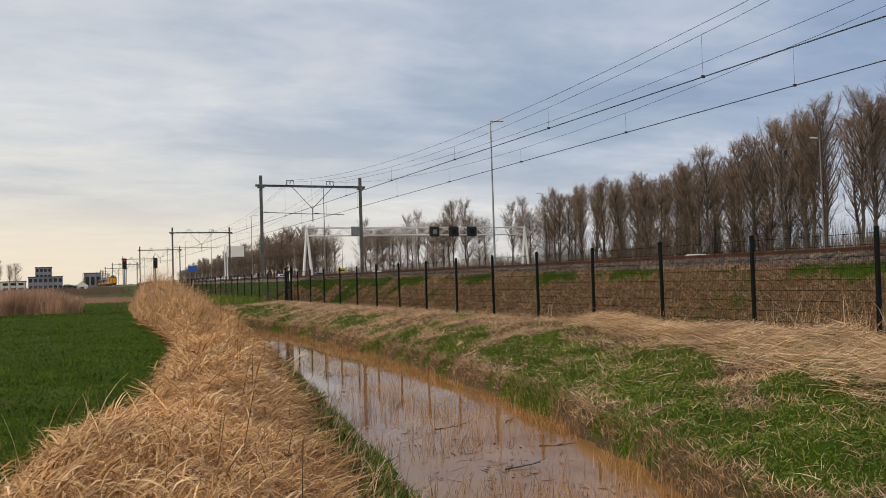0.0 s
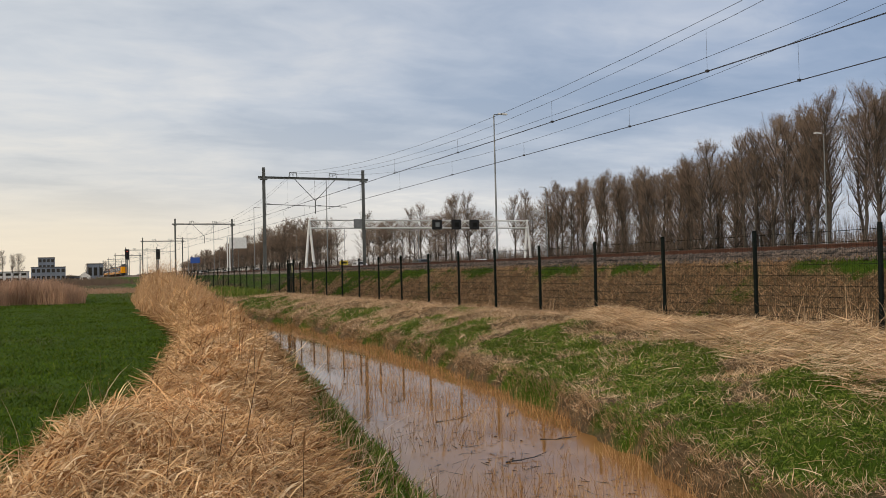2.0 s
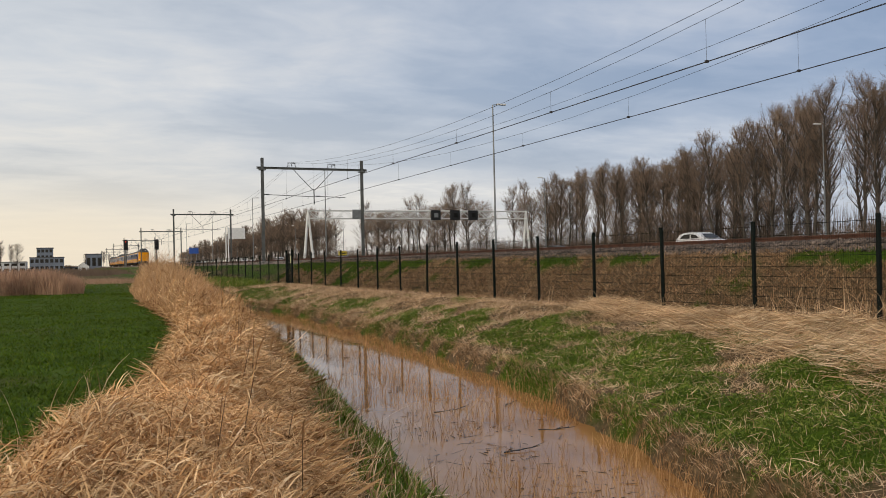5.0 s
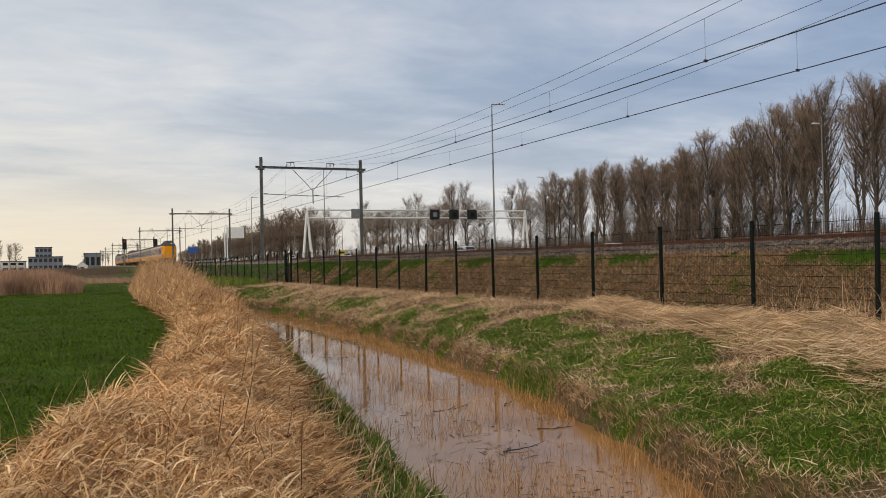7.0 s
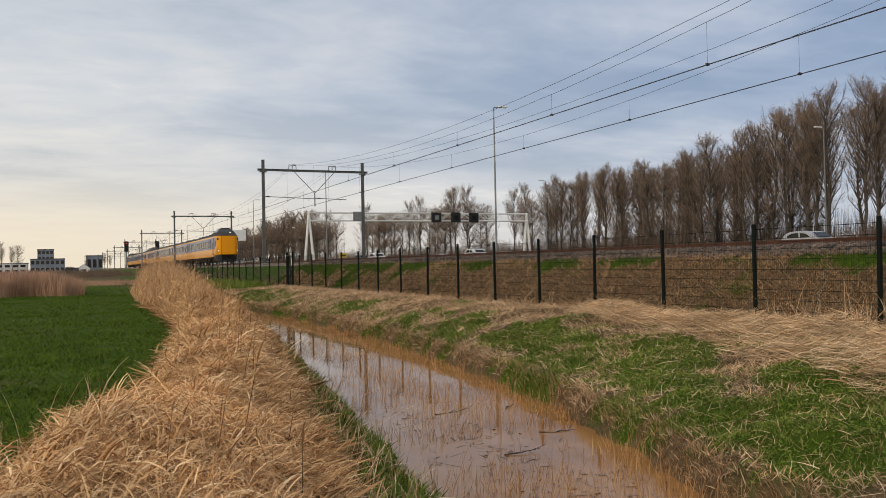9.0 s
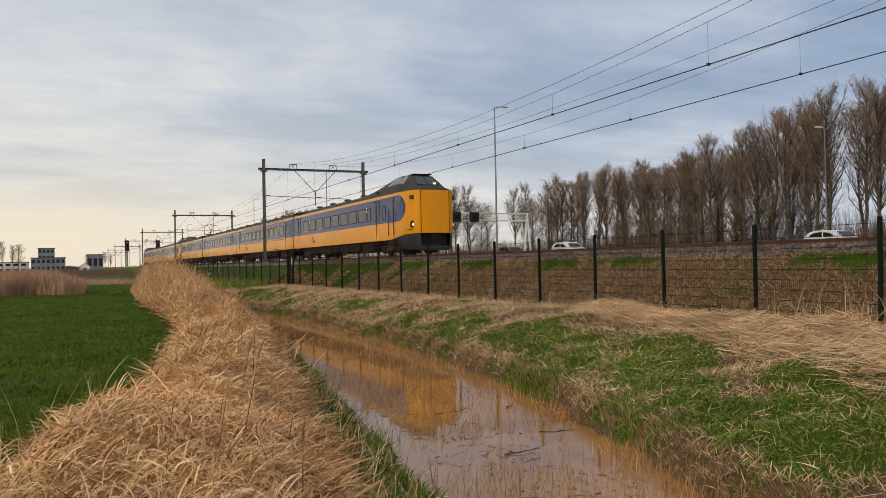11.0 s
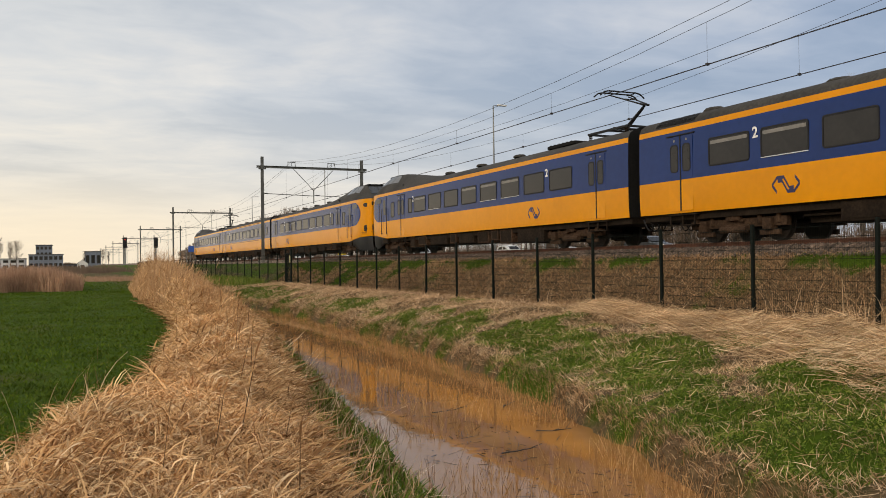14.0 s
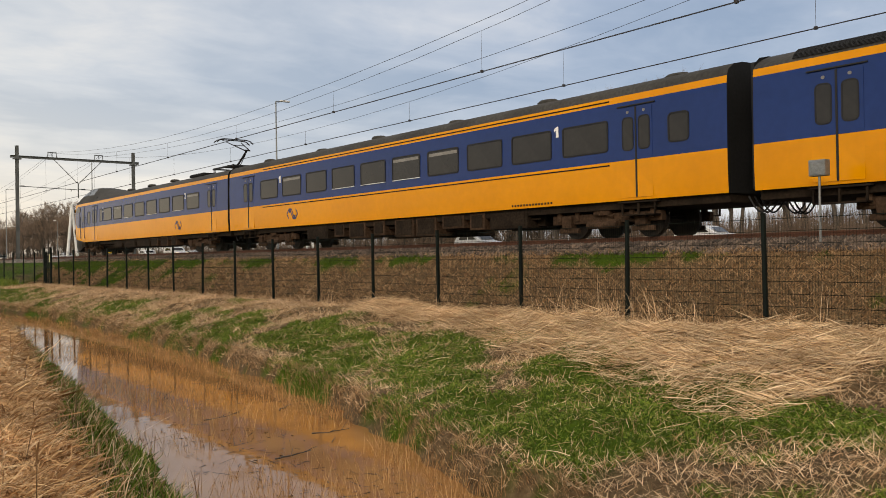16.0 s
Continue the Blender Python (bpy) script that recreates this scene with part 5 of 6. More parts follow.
def tree_mesh(seed, height, spread, foot, steep, shoots, twigs):
    """A bare poplar: straight trunk to near the top, rising branches from foot upwards, side shoots and fine twigs."""
    rng = np.random.default_rng(seed)
    wood = Sticks()
    A, B, R = [], [], []

    def unit(v):
        return v / (np.linalg.norm(v, axis=-1, keepdims=True) + 1e-9)
    n = 9
    pts = [np.array([0.0, 0.0, -0.6])]
    for i in range(n):
        pts.append(np.array([pts[-1][0] + rng.normal(0, 0.13), pts[-1][1] + rng.normal(0, 0.13), -0.6 + (height * 0.96 + 0.6) * (i + 1) / n]))
    for i in range(n):
        wood.add(pts[i], pts[i + 1], 0.24 * (1 - 0.93 * i / n), 0.24 * (1 - 0.93 * (i + 1) / n))

    def stem(z):
        return np.array([np.interp(z, [q[2] for q in pts], [q[c] for q in pts]) for c in range(3)])
    for c in range(shoots):
        w = rng.random() ** 0.85
        z = height * (foot + (0.95 - foot) * w)
        az = c * 2.4 + rng.normal(0, 0.5)
        reach = spread * (math.sin(math.pi * (0.16 + 0.78 * w)) ** 0.7) * rng.uniform(0.55, 1.1)
        rise = reach * steep * rng.uniform(0.75, 1.35)
        rise = min(rise, height * 1.02 - z)
        p = stem(z)
        end = p + np.array([math.cos(az) * reach, math.sin(az) * reach, rise])
        mid = (p + end) / 2 + np.array([math.cos(az), math.sin(az), 0]) * reach * 0.12 + rng.normal(0, 0.15, 3)
        r0 = 0.028 + 0.035 * (1 - w)
        wood.add(p, mid, r0, r0 * 0.6)
        wood.add(mid, end, r0 * 0.6, 0.012)
        # side shoots along the branch, each with its fan of twigs
        m = rng.integers(5, 9)
        t = rng.uniform(0.25, 1.0, m)[:, None]
        o = (1 - t) ** 2 * p + 2 * t * (1 - t) * mid + t ** 2 * end
        d = unit(unit(end - p)[None] * 0.8 + rng.normal(0, 0.55, (m, 3)) + np.array([0, 0, 0.45]))
        ln = (0.6 + 0.28 * reach * rng.random(m))[:, None]
        e = o + d * ln
        A.append(o), B.append(e), R.append(np.full(m, 0.016))
        q = twigs
        tt = rng.random((m, q, 1))
        oo = o[:, None] + (e - o)[:, None] * (0.15 + 0.85 * tt)
        dd = unit(d[:, None] * 0.7 + rng.normal(0, 0.50, (m, q, 3)) + np.array([0, 0, 0.45]))
        A.append(oo.reshape(-1, 3)), B.append((oo + dd * rng.uniform(0.35, 1.05, (m, q, 1))).reshape(-1, 3)), R.append(np.full(m * q, 0.0095))
    A, B, R = np.concatenate(A), np.concatenate(B), np.concatenate(R)
    return wood.mesh("trunk", M_BARK, 5), cones_mesh("crown", A, B, R, M_TWIG)


def build_trees():
    protos = []
    # seed, crown half-width, height of the lowest branch, steepness, branches, twigs on a shoot
    for seed, sp, foot, steep, br, tw in ((1, 1.9, 0.25, 2.1, 66, 8), (2, 2.1, 0.30, 2.0, 70, 8), (3, 1.7, 0.22, 2.4, 64, 8), (4, 2.3, 0.08, 1.7, 100, 9), (5, 3.9, 0.25, 1.05, 84, 8), (6, 2.0, 0.27, 2.1, 60, 8)):
        protos.append(tree_mesh(seed, 18, sp, foot, steep, br, tw))
    rng = random.Random(8)
    first = {}

    def plant(k, x, y, h):
        sc = h / 18.0
        m = Matrix.LocRotScale((x, y, 1.2), Euler((0, 0, rng.uniform(0, 6.28))), (sc * rng.uniform(0.95, 1.15), sc * rng.uniform(0.95, 1.15), sc))
        if k in first:
            t = copy_thing(first[k], m)
        else:
            t = thing("tree", None, "bare brown roadside tree thick with twigs" if k == 3 else "bare winter poplar with steep branches", "tree", "row of bare trees")
            part("trunk", protos[k][0], None, t)
            part("crown", protos[k][1], None, t, "haze of thin brown twigs")
            t.matrix_basis = m
            first[k] = t
        return t
    # tops above the eye along the row, by distance
    def top(y):
        return float(np.interp(y, [20, 50, 66, 78, 86, 94, 123, 147, 173, 222, 300, 360, 430, 470, 700], [18.3, 18.3, 18.3, 17.8, 17.0, 15.8, 14.4, 14.2, 16.2, 16.6, 18, 21, 18.5, 17.5, 13.5]))
    y = 18.0
    while y < 720:
        dense = 86 < y < 122
        step = 3.0 if dense else np.interp(y, [20, 86, 150, 300, 700], [2.9, 2.8, 3.0, 4.2, 7.0])
        gap = 152 < y < 164 or 196 < y < 203 or 250 < y < 300
        if not gap or rng.random() < 0.15:
            for row in range(3 if dense else (2 if y < 150 or y > 300 else 1)):
                k = 3 if dense and rng.random() < 0.7 else rng.choice((0, 1, 2, 5, 5) if y < 135 else (4, 4, 1))
                h = (top(y) + 1.3) * rng.uniform(0.93, 1.03)
                plant(k, 84.5 + 5.5 * row + rng.uniform(-1.2, 1.2), y + rng.uniform(-0.8, 0.8), h)
        y += float(step) * rng.uniform(0.8, 1.2)
    # thin copse on the horizon to the left
    for x, y, h in ((-38, 560, 17), (-33, 566, 15), (-29, 552, 19), (-44, 570, 12), (20, 590, 11), (24, 600, 9), (9, 600, 10), (14, 606, 8)):
        plant(rng.choice((1, 4)), x, y, h)
    # low scrub at the foot of the row
    sc = Sticks()
    g = np.random.default_rng(5)
    k = 52000
    yy = 25 + 420 * g.random(k) ** 1.8
    xx = 81.5 + g.random(k) * 16.0
    hh = (2.4 + 3.4 * noise2(xx, yy, 0.10, 4) + np.interp(xx, [84, 97], [0, 2.4])) * (0.3 + 0.8 * g.random(k))
    z0 = np.full(k, 1.4)
    tip = np.stack([xx + g.normal(0, 0.7, k), yy + g.normal(0, 0.7, k), z0 + hh], -1)
    sc.a, sc.b = list(np.stack([xx, yy, z0], -1)), list(tip)
    sc.r0, sc.r1 = [0.035] * k, [0.010] * k
    tagged(new("scrub", sc.mesh("scrub", M_TWIG, 3)), "low brown leafless scrub under the trees", "scrub", kind="stuff")
    # low scrub beyond the meadow, along the foot of the railway
    k = 11000
    yy = 190 + 120 * g.random(k)
    xx = -70 + 83 * g.random(k)
    hh = (0.5 + 1.5 * noise2(xx, yy, 0.09, 24)) * (0.4 + 0.8 * g.random(k))
    sc = Sticks()
    sc.a, sc.b = list(np.stack([xx, yy, np.full(k, 0.6)], -1)), list(np.stack([xx + g.normal(0, 0.4, k), yy, 0.7 + hh], -1))
    sc.r0, sc.r1 = [0.09] * k, [0.03] * k
    tagged(new("far_scrub", sc.mesh("far_scrub", M_TWIG, 3)), "low dark leafless scrub beyond the meadow", "scrub", kind="stuff")
    # hedges and tree tops along the horizon on the left
    k = 9000
    xx = -170 + 235 * g.random(k)
    yy = 690 + 30 * g.random(k)
    hh = (1.5 + 6.5 * noise2(xx, yy * 0, 0.06, 14) ** 1.6) * (0.6 + 0.6 * g.random(k))
    sc = Sticks()
    sc.a, sc.b = list(np.stack([xx, yy, np.full(k, 0.5)], -1)), list(np.stack([xx + g.normal(0, 0.8, k), yy, 0.7 + hh], -1))
    sc.r0, sc.r1 = [0.22] * k, [0.08] * k
    tagged(new("far_hedge", sc.mesh("far_hedge", M_TWIG, 3)), "low leafless hedges along the horizon", "hedge", kind="stuff")


build_trees()


# ---- reeds and grass ----
M_REED = blade_material("dead_reed_leaf", [(0.18, 0.083, 0.031), (0.54, 0.298, 0.130), (0.74, 0.452, 0.215), (0.92, 0.645, 0.36), (0.43, 0.216, 0.085)])
M_REED_DARK = blade_material("brown_reed_stalk", [(0.19, 0.092, 0.036), (0.39, 0.210, 0.090), (0.58, 0.36, 0.165)])
M_REED_TALL = blade_material("standing_dead_reed", [(0.27, 0.138, 0.066), (0.48, 0.282, 0.140), (0.66, 0.43, 0.235), (0.37, 0.205, 0.100)])
M_WET = blade_material("rotten_wet_reed", [(0.035, 0.022, 0.012), (0.10, 0.06, 0.03), (0.05, 0.03, 0.017)], 0.5)
M_STRAW = blade_material("lying_straw", [(0.15, 0.080, 0.036), (0.54, 0.345, 0.190), (0.88, 0.66, 0.43), (0.34, 0.185, 0.085)])
M_GRASS = blade_material("bank_grass", [(0.042, 0.070, 0.009), (0.090, 0.140, 0.015), (0.150, 0.205, 0.028), (0.27, 0.25, 0.075)])
M_FIELD = blade_material("meadow_grass", [(0.026, 0.054, 0.003), (0.054, 0.098, 0.004), (0.084, 0.132, 0.007), (0.062, 0.108, 0.005), (0.120, 0.142, 0.020)])
M_EMB = blade_material("embankment_dead_grass", [(0.12, 0.064, 0.030), (0.33, 0.195, 0.098), (0.56, 0.365, 0.20), (0.22, 0.124, 0.060)])
M_HEAP = blade_material("pale_mown_straw", [(0.24, 0.132, 0.064), (0.66, 0.44, 0.245), (0.94, 0.72, 0.46), (0.46, 0.28, 0.140)])
M_WEED = blade_material("weed_leaf", [(0.050, 0.083, 0.012), (0.105, 0.165, 0.018), (0.170, 0.235, 0.030), (0.235, 0.235, 0.055)])
M_FAR_REED = blade_material("far_reed", [(0.32, 0.185, 0.118), (0.42, 0.260, 0.172), (0.52, 0.335, 0.225)])


def blades(name, label, category, x, y, z, length, width, lean, az, droop, mat, rng):
    """Curved ribbons: each starts at (x, y, z), leans by an angle towards az and droops further along its length."""
    k = len(x)
    seg = 4
    t = np.linspace(0, 1, seg + 1)
    ang = lean[:, None] + droop[:, None] * t[None]
    ds = (length / seg)[:, None]
    h = np.concatenate([np.zeros((k, 1)), np.cumsum(np.sin(ang[:, :-1]) * ds, 1)], 1)
    v = np.concatenate([np.zeros((k, 1)), np.cumsum(np.cos(ang[:, :-1]) * ds, 1)], 1)
    cx, cy = np.sin(az)[:, None], np.cos(az)[:, None]
    P = np.stack([x[:, None] + h * cx, y[:, None] + h * cy, z[:, None] + v], -1)
    tw = rng.random(k) * 6.28
    wv = np.stack([np.cos(tw), np.sin(tw), rng.normal(0, 0.35, k)], -1)
    wid = (width[:, None] * np.array([0.8, 1.0, 0.9, 0.6])[None])[..., None] * 0.5
    L_, R_ = P[:, :-1] - wv[:, None] * wid, P[:, :-1] + wv[:, None] * wid
    co = np.concatenate([np.stack([L_, R_], 2).reshape(k, -1, 3), P[:, -1:]], 1)
    m = co.shape[1]
    quads = np.array([[2 * i, 2 * i + 1, 2 * i + 3, 2 * i + 2] for i in range(seg - 1)])
    base = (np.arange(k) * m)[:, None]
    tri = np.array([m - 3, m - 2, m - 1])
    loops = np.concatenate([(base + quads.ravel()[None]), base + tri[None]], 1).ravel()
    sizes = np.tile([4] * (seg - 1) + [3], k)
    me = arrays_mesh(name, co.reshape(-1, 3), loops, sizes, mat, True)
    return tagged(new(name, me), label, category, kind="stuff")


def build_reeds():
    r = np.random.default_rng(21)

    def scatter(n, y0, y1, p=1.0):
        y = y0 + (y1 - y0) * r.random(n) ** p
        a, b = reed_left(y), ditch_left(y) - np.interp(y, [3, 8, 14, 24, 34], [1.35, 1.28, 1.05, 0.8, 0.6])
        u = r.random(n)
        return a + (b - a) * u, y, u

    def height(x, y, u):
        h = np.interp(y, [1, 5, 8, 14, 22, 32, 42, 60], [0.30, 0.34, 0.38, 0.45, 0.62, 0.95, 1.25, 1.45])
        edge = np.clip(np.minimum(u / 0.12, (1 - u) / 0.35), 0.25, 1) ** 0.8
        tall = np.where(y > 24, np.interp(u, [0, 0.08, 0.35, 0.55, 1], [0.8, 1.0, 1.12, 0.62, 0.35]), 1.0)
        return h * edge * tall * (0.30 + 0.62 * noise2(x, y, 0.8, 11) + 0.75 * noise2(x, y, 2.1, 12))
    # thatch: bent leaves lying over one another, blown to the right
    for n, y0, y1, w in ((104000, 2.8, 10, 0.0078), (62000, 9, 20, 0.0125), (20000, 19, 30, 0.017), (4500, 28, 62, 0.022)):
        x, y, u = scatter(n, y0, y1)
        h = height(x, y, u)
        z = ground_z(x, y) + h * (1.15 * r.random(n) ** 0.55 - 0.15)
        ln = (0.10 + 0.30 * r.random(n) ** 1.6) * np.interp(y, [3, 20, 60], [1, 1.15, 1.4])
        # locks of leaves lie the same way
        way = 1.2 + 4.4 * (noise2(x, y, 1.7, 41) - 0.5) + r.normal(0, 1.2, n) + np.where(r.random(n) < 0.30, 3.14, 0)
        blades("dead_reeds", "pale straw-coloured dead reed leaves, flattened by wind", "reeds", x, y, z, ln, w * (0.5 + r.random(n)), r.uniform(0.5, 1.5, n) * np.interp(y, [20, 36], [1, 0.4]),
               way, r.uniform(0.6, 3.1, n) * np.interp(y, [20, 36], [1, 0.5]), M_REED, r)
    # broad pale leaves on top of the thatch
    n = 2000
    x, y, u = scatter(n, 3.2, 16)
    z = ground_z(x, y) + height(x, y, u) * r.uniform(0.75, 1.08, n)
    blades("reed_leaves", "broad pale dead reed leaves arching over the thatch", "reeds", x, y, z, 0.14 + 0.20 * r.random(n), 0.009 + 0.009 * r.random(n), r.uniform(0.4, 1.3, n),
           r.normal(1.6, 1.1, n), r.uniform(0.6, 2.6, n), M_HEAP, r)
    # single tall stems with dark dry heads
    n = 70
    x, y, u = scatter(n, 5, 22)
    z = ground_z(x, y)
    lean, way = r.uniform(0.02, 0.35, n), r.normal(1.4, 1.0, n)
    ln = height(x, y, u) + 0.25 + 0.45 * r.random(n)
    blades("tall_stems", "single tall brown reed stems over the thatch", "reeds", x, y, z, ln, 0.006 + 0.003 * r.random(n), lean, way, np.zeros(n), M_WET, r)
    blades("dry_heads", "narrow dark dry heads of the tall reed stems", "reeds", x + np.sin(lean) * np.sin(way) * ln * 0.86, y + np.sin(lean) * np.cos(way) * ln * 0.86, z + np.cos(lean) * ln * 0.86, 0.10 + 0.08 * r.random(n), 0.014 + 0.01 * r.random(n),
           lean, way, r.uniform(0.1, 0.8, n), M_REED_DARK, r)
    # standing stalks
    for n, y0, y1, w, top in ((2600, 3, 12, 0.005, 1.25), (5000, 10, 25, 0.008, 1.35)):
        x, y, u = scatter(n, y0, y1)
        h = height(x, y, u) * top * (0.7 + 0.45 * r.random(n))
        blades("reed_stalks", "upright thin brown dead reed stalks", "reeds", x, y, ground_z(x, y) - 0.02, h, w * (0.7 + 0.6 * r.random(n)), r.uniform(0.0, 0.25, n),
               r.normal(1.4, 0.9, n), r.uniform(0.0, 0.7, n), M_REED_DARK, r)
    # far along the belt the reeds still stand, thin and feathery at the top
    n = 24000
    x, y, u = scatter(n, 21, 62)
    h = height(x, y, u) * 1.35 * (0.45 + 0.75 * r.random(n) ** 0.8)
    blades("standing_reeds", "standing dead reeds, reddish tan and feathery", "reeds", x, y, ground_z(x, y) - 0.02, h, 0.011 * (0.6 + 0.8 * r.random(n)), r.uniform(0.0, 0.22, n),
           r.normal(1.4, 1.0, n), r.uniform(0.0, 0.8, n), M_REED_TALL, r)
    k = 9000
    pick_ = r.integers(0, n, k)
    blades("reed_heads", "wispy seed heads of the standing reeds", "reeds", x[pick_] + r.normal(0.04, 0.05, k), y[pick_], ground_z(x[pick_], y[pick_]) + h[pick_] * r.uniform(0.75, 1.0, k), 0.10 + 0.16 * r.random(k), 0.010 + 0.010 * r.random(k),
           r.uniform(0.1, 0.9, k), r.normal(1.4, 0.9, k), r.uniform(0.2, 1.6, k), M_REED_TALL, r)
    # tall tufts of arching leaves at the meadow edge
    n = 3600
    cy = np.array([5.2, 5.9, 6.5, 7.1, 7.7, 8.4, 8.9])[r.integers(0, 7, n)]
    y = cy + r.normal(0, 0.22, n)
    x = reed_left(y) + 0.22 + np.abs(r.normal(0, 0.22, n))
    blades("reed_tufts", "tall golden tufts of arching dead leaves", "reeds", x, y, ground_z(x, y) + 0.30 * r.random(n), 0.16 + 0.32 * r.random(n), 0.007 + 0.008 * r.random(n),
           r.uniform(0.0, 0.6, n), r.normal(1.3, 0.8, n), r.uniform(1.3, 3.2, n), M_REED, r)
    # base layer so that no bare soil shows through
    n = 30000
    x, y, u = scatter(n, -5, 40, 1.3)
    blades("reed_litter", "matted brown reed litter", "reeds", x, y, ground_z(x, y) + 0.02 + 0.05 * r.random(n), 0.3 + 0.3 * r.random(n), 0.02 + 0.02 * r.random(n),
           r.uniform(1.1, 1.5, n), r.random(n) * 6.28, r.uniform(-0.1, 0.25, n), M_REED_DARK, r)
    # fringe of taller loose leaves along the meadow edge
    n = 900
    y = 4.0 + 6 * r.random(n)
    x = reed_left(y) + r.normal(0.0, 0.22, n)
    blades("reed_fringe", "loose arching dead reed leaves at the meadow edge", "reeds", x, y, ground_z(x, y), 0.20 + 0.36 * r.random(n), 0.006 + 0.006 * r.random(n),
           r.uniform(0.05, 0.6, n), r.normal(1.1, 1.0, n), r.uniform(0.9, 2.8, n), M_REED, r)
    # the reed bed far across the meadow
    n = 34000
    x = -50 + 50.8 * r.random(n) ** 0.6
    y = 60 + 2.2 * noise2(x, x * 0, 0.5, 61) + 12 * r.random(n) ** 1.3
    h = (1.25 + 0.75 * r.random(n)) * (0.72 + 0.32 * noise2(x, y, 0.25, 3) + 0.22 * noise2(x, y, 1.1, 62)) * np.interp(x, [-1.5, 0.8], [1, 0.62])
    blades("far_reed_bed", "reddish-brown bed of dead reeds beyond the meadow", "reeds", x, y, ground_z(x, y), h, 0.016 + 0.014 * r.random(n), r.uniform(0, 0.30, n), r.random(n) * 6.28, r.uniform(0, 0.8, n), M_FAR_REED, r)
    # low tan reeds where the meadow ends
    n = 5000
    x = 1.6 + 9.5 * r.random(n)
    y = 84 + 26 * r.random(n)
    keep = noise2(x, y, 0.18, 67) > 0.42
    x, y = x[keep], y[keep]
    n = len(x)
    blades("low_far_reeds", "low tan dead reeds at the meadow's far end", "reeds", x, y, ground_z(x, y), 0.25 + 0.45 * r.random(n), 0.022 + 0.016 * r.random(n), r.uniform(0, 0.6, n), r.random(n) * 6.28, r.uniform(0, 0.9, n), M_FAR_REED, r)
    # reeds standing in the water and along its edges
    n = 17000
    y = 6.0 + 34 * r.random(n) ** 1.2
    u = np.clip(np.where(r.random(n) < 0.55, r.normal(0.42, 0.22, n), r.normal(0.9, 0.10, n)), 0.08, 1.02)
    x = ditch_left(y) + (ditch_right(y) - ditch_left(y)) * u
    keep = noise2(x, y, 0.7, 13) > 0.45
    x, y = x[keep], y[keep]
    n = len(x)
    blades("water_reeds", "thin brown reed stalks standing in the ditch", "reeds", x, y, np.full(n, -0.05), 0.10 + 0.34 * r.random(n) ** 1.6, 0.003 + 0.0035 * r.random(n), r.uniform(0, 0.5, n), r.random(n) * 6.28, r.uniform(-0.1, 0.5, n), M_REED_DARK, r)
    # dark bits of rotten reed afloat
    n = 2000
    y = 6.5 + 24 * r.random(n) ** 1.3
    x = ditch_left(y) + (ditch_right(y) - ditch_left(y)) * r.uniform(0.15, 0.92, n)
    keep = noise2(x, y, 0.9, 23) > 0.60
    x, y = x[keep], y[keep]
    n = len(x)
    blades("floating_litter", "dark rotten reed bits floating on the water", "reeds", x, y, np.full(n, 0.006), 0.05 + 0.26 * r.random(n) ** 3, 0.006 + 0.012 * r.random(n), r.uniform(1.45, 1.56, n), r.random(n) * 6.28, r.uniform(-0.06, 0.0, n), M_WET, r)
    n = 6500
    y = 5.0 + 44 * r.random(n) ** 1.15
    x = ditch_right(y) + 0.05 + np.abs(r.normal(0.0, 0.16, n))
    blades("bank_fringe", "straw stalks hanging over the water's edge", "grass", x, y, np.maximum(ground_z(x, y), 0.0), 0.06 + 0.17 * r.random(n), np.interp(y, [6, 50], [0.005, 0.013]) * (0.6 + 0.8 * r.random(n)), r.uniform(0.0, 0.9, n),
           r.normal(-1.6, 0.8, n), r.uniform(0.2, 1.2, n), M_EMB, r)


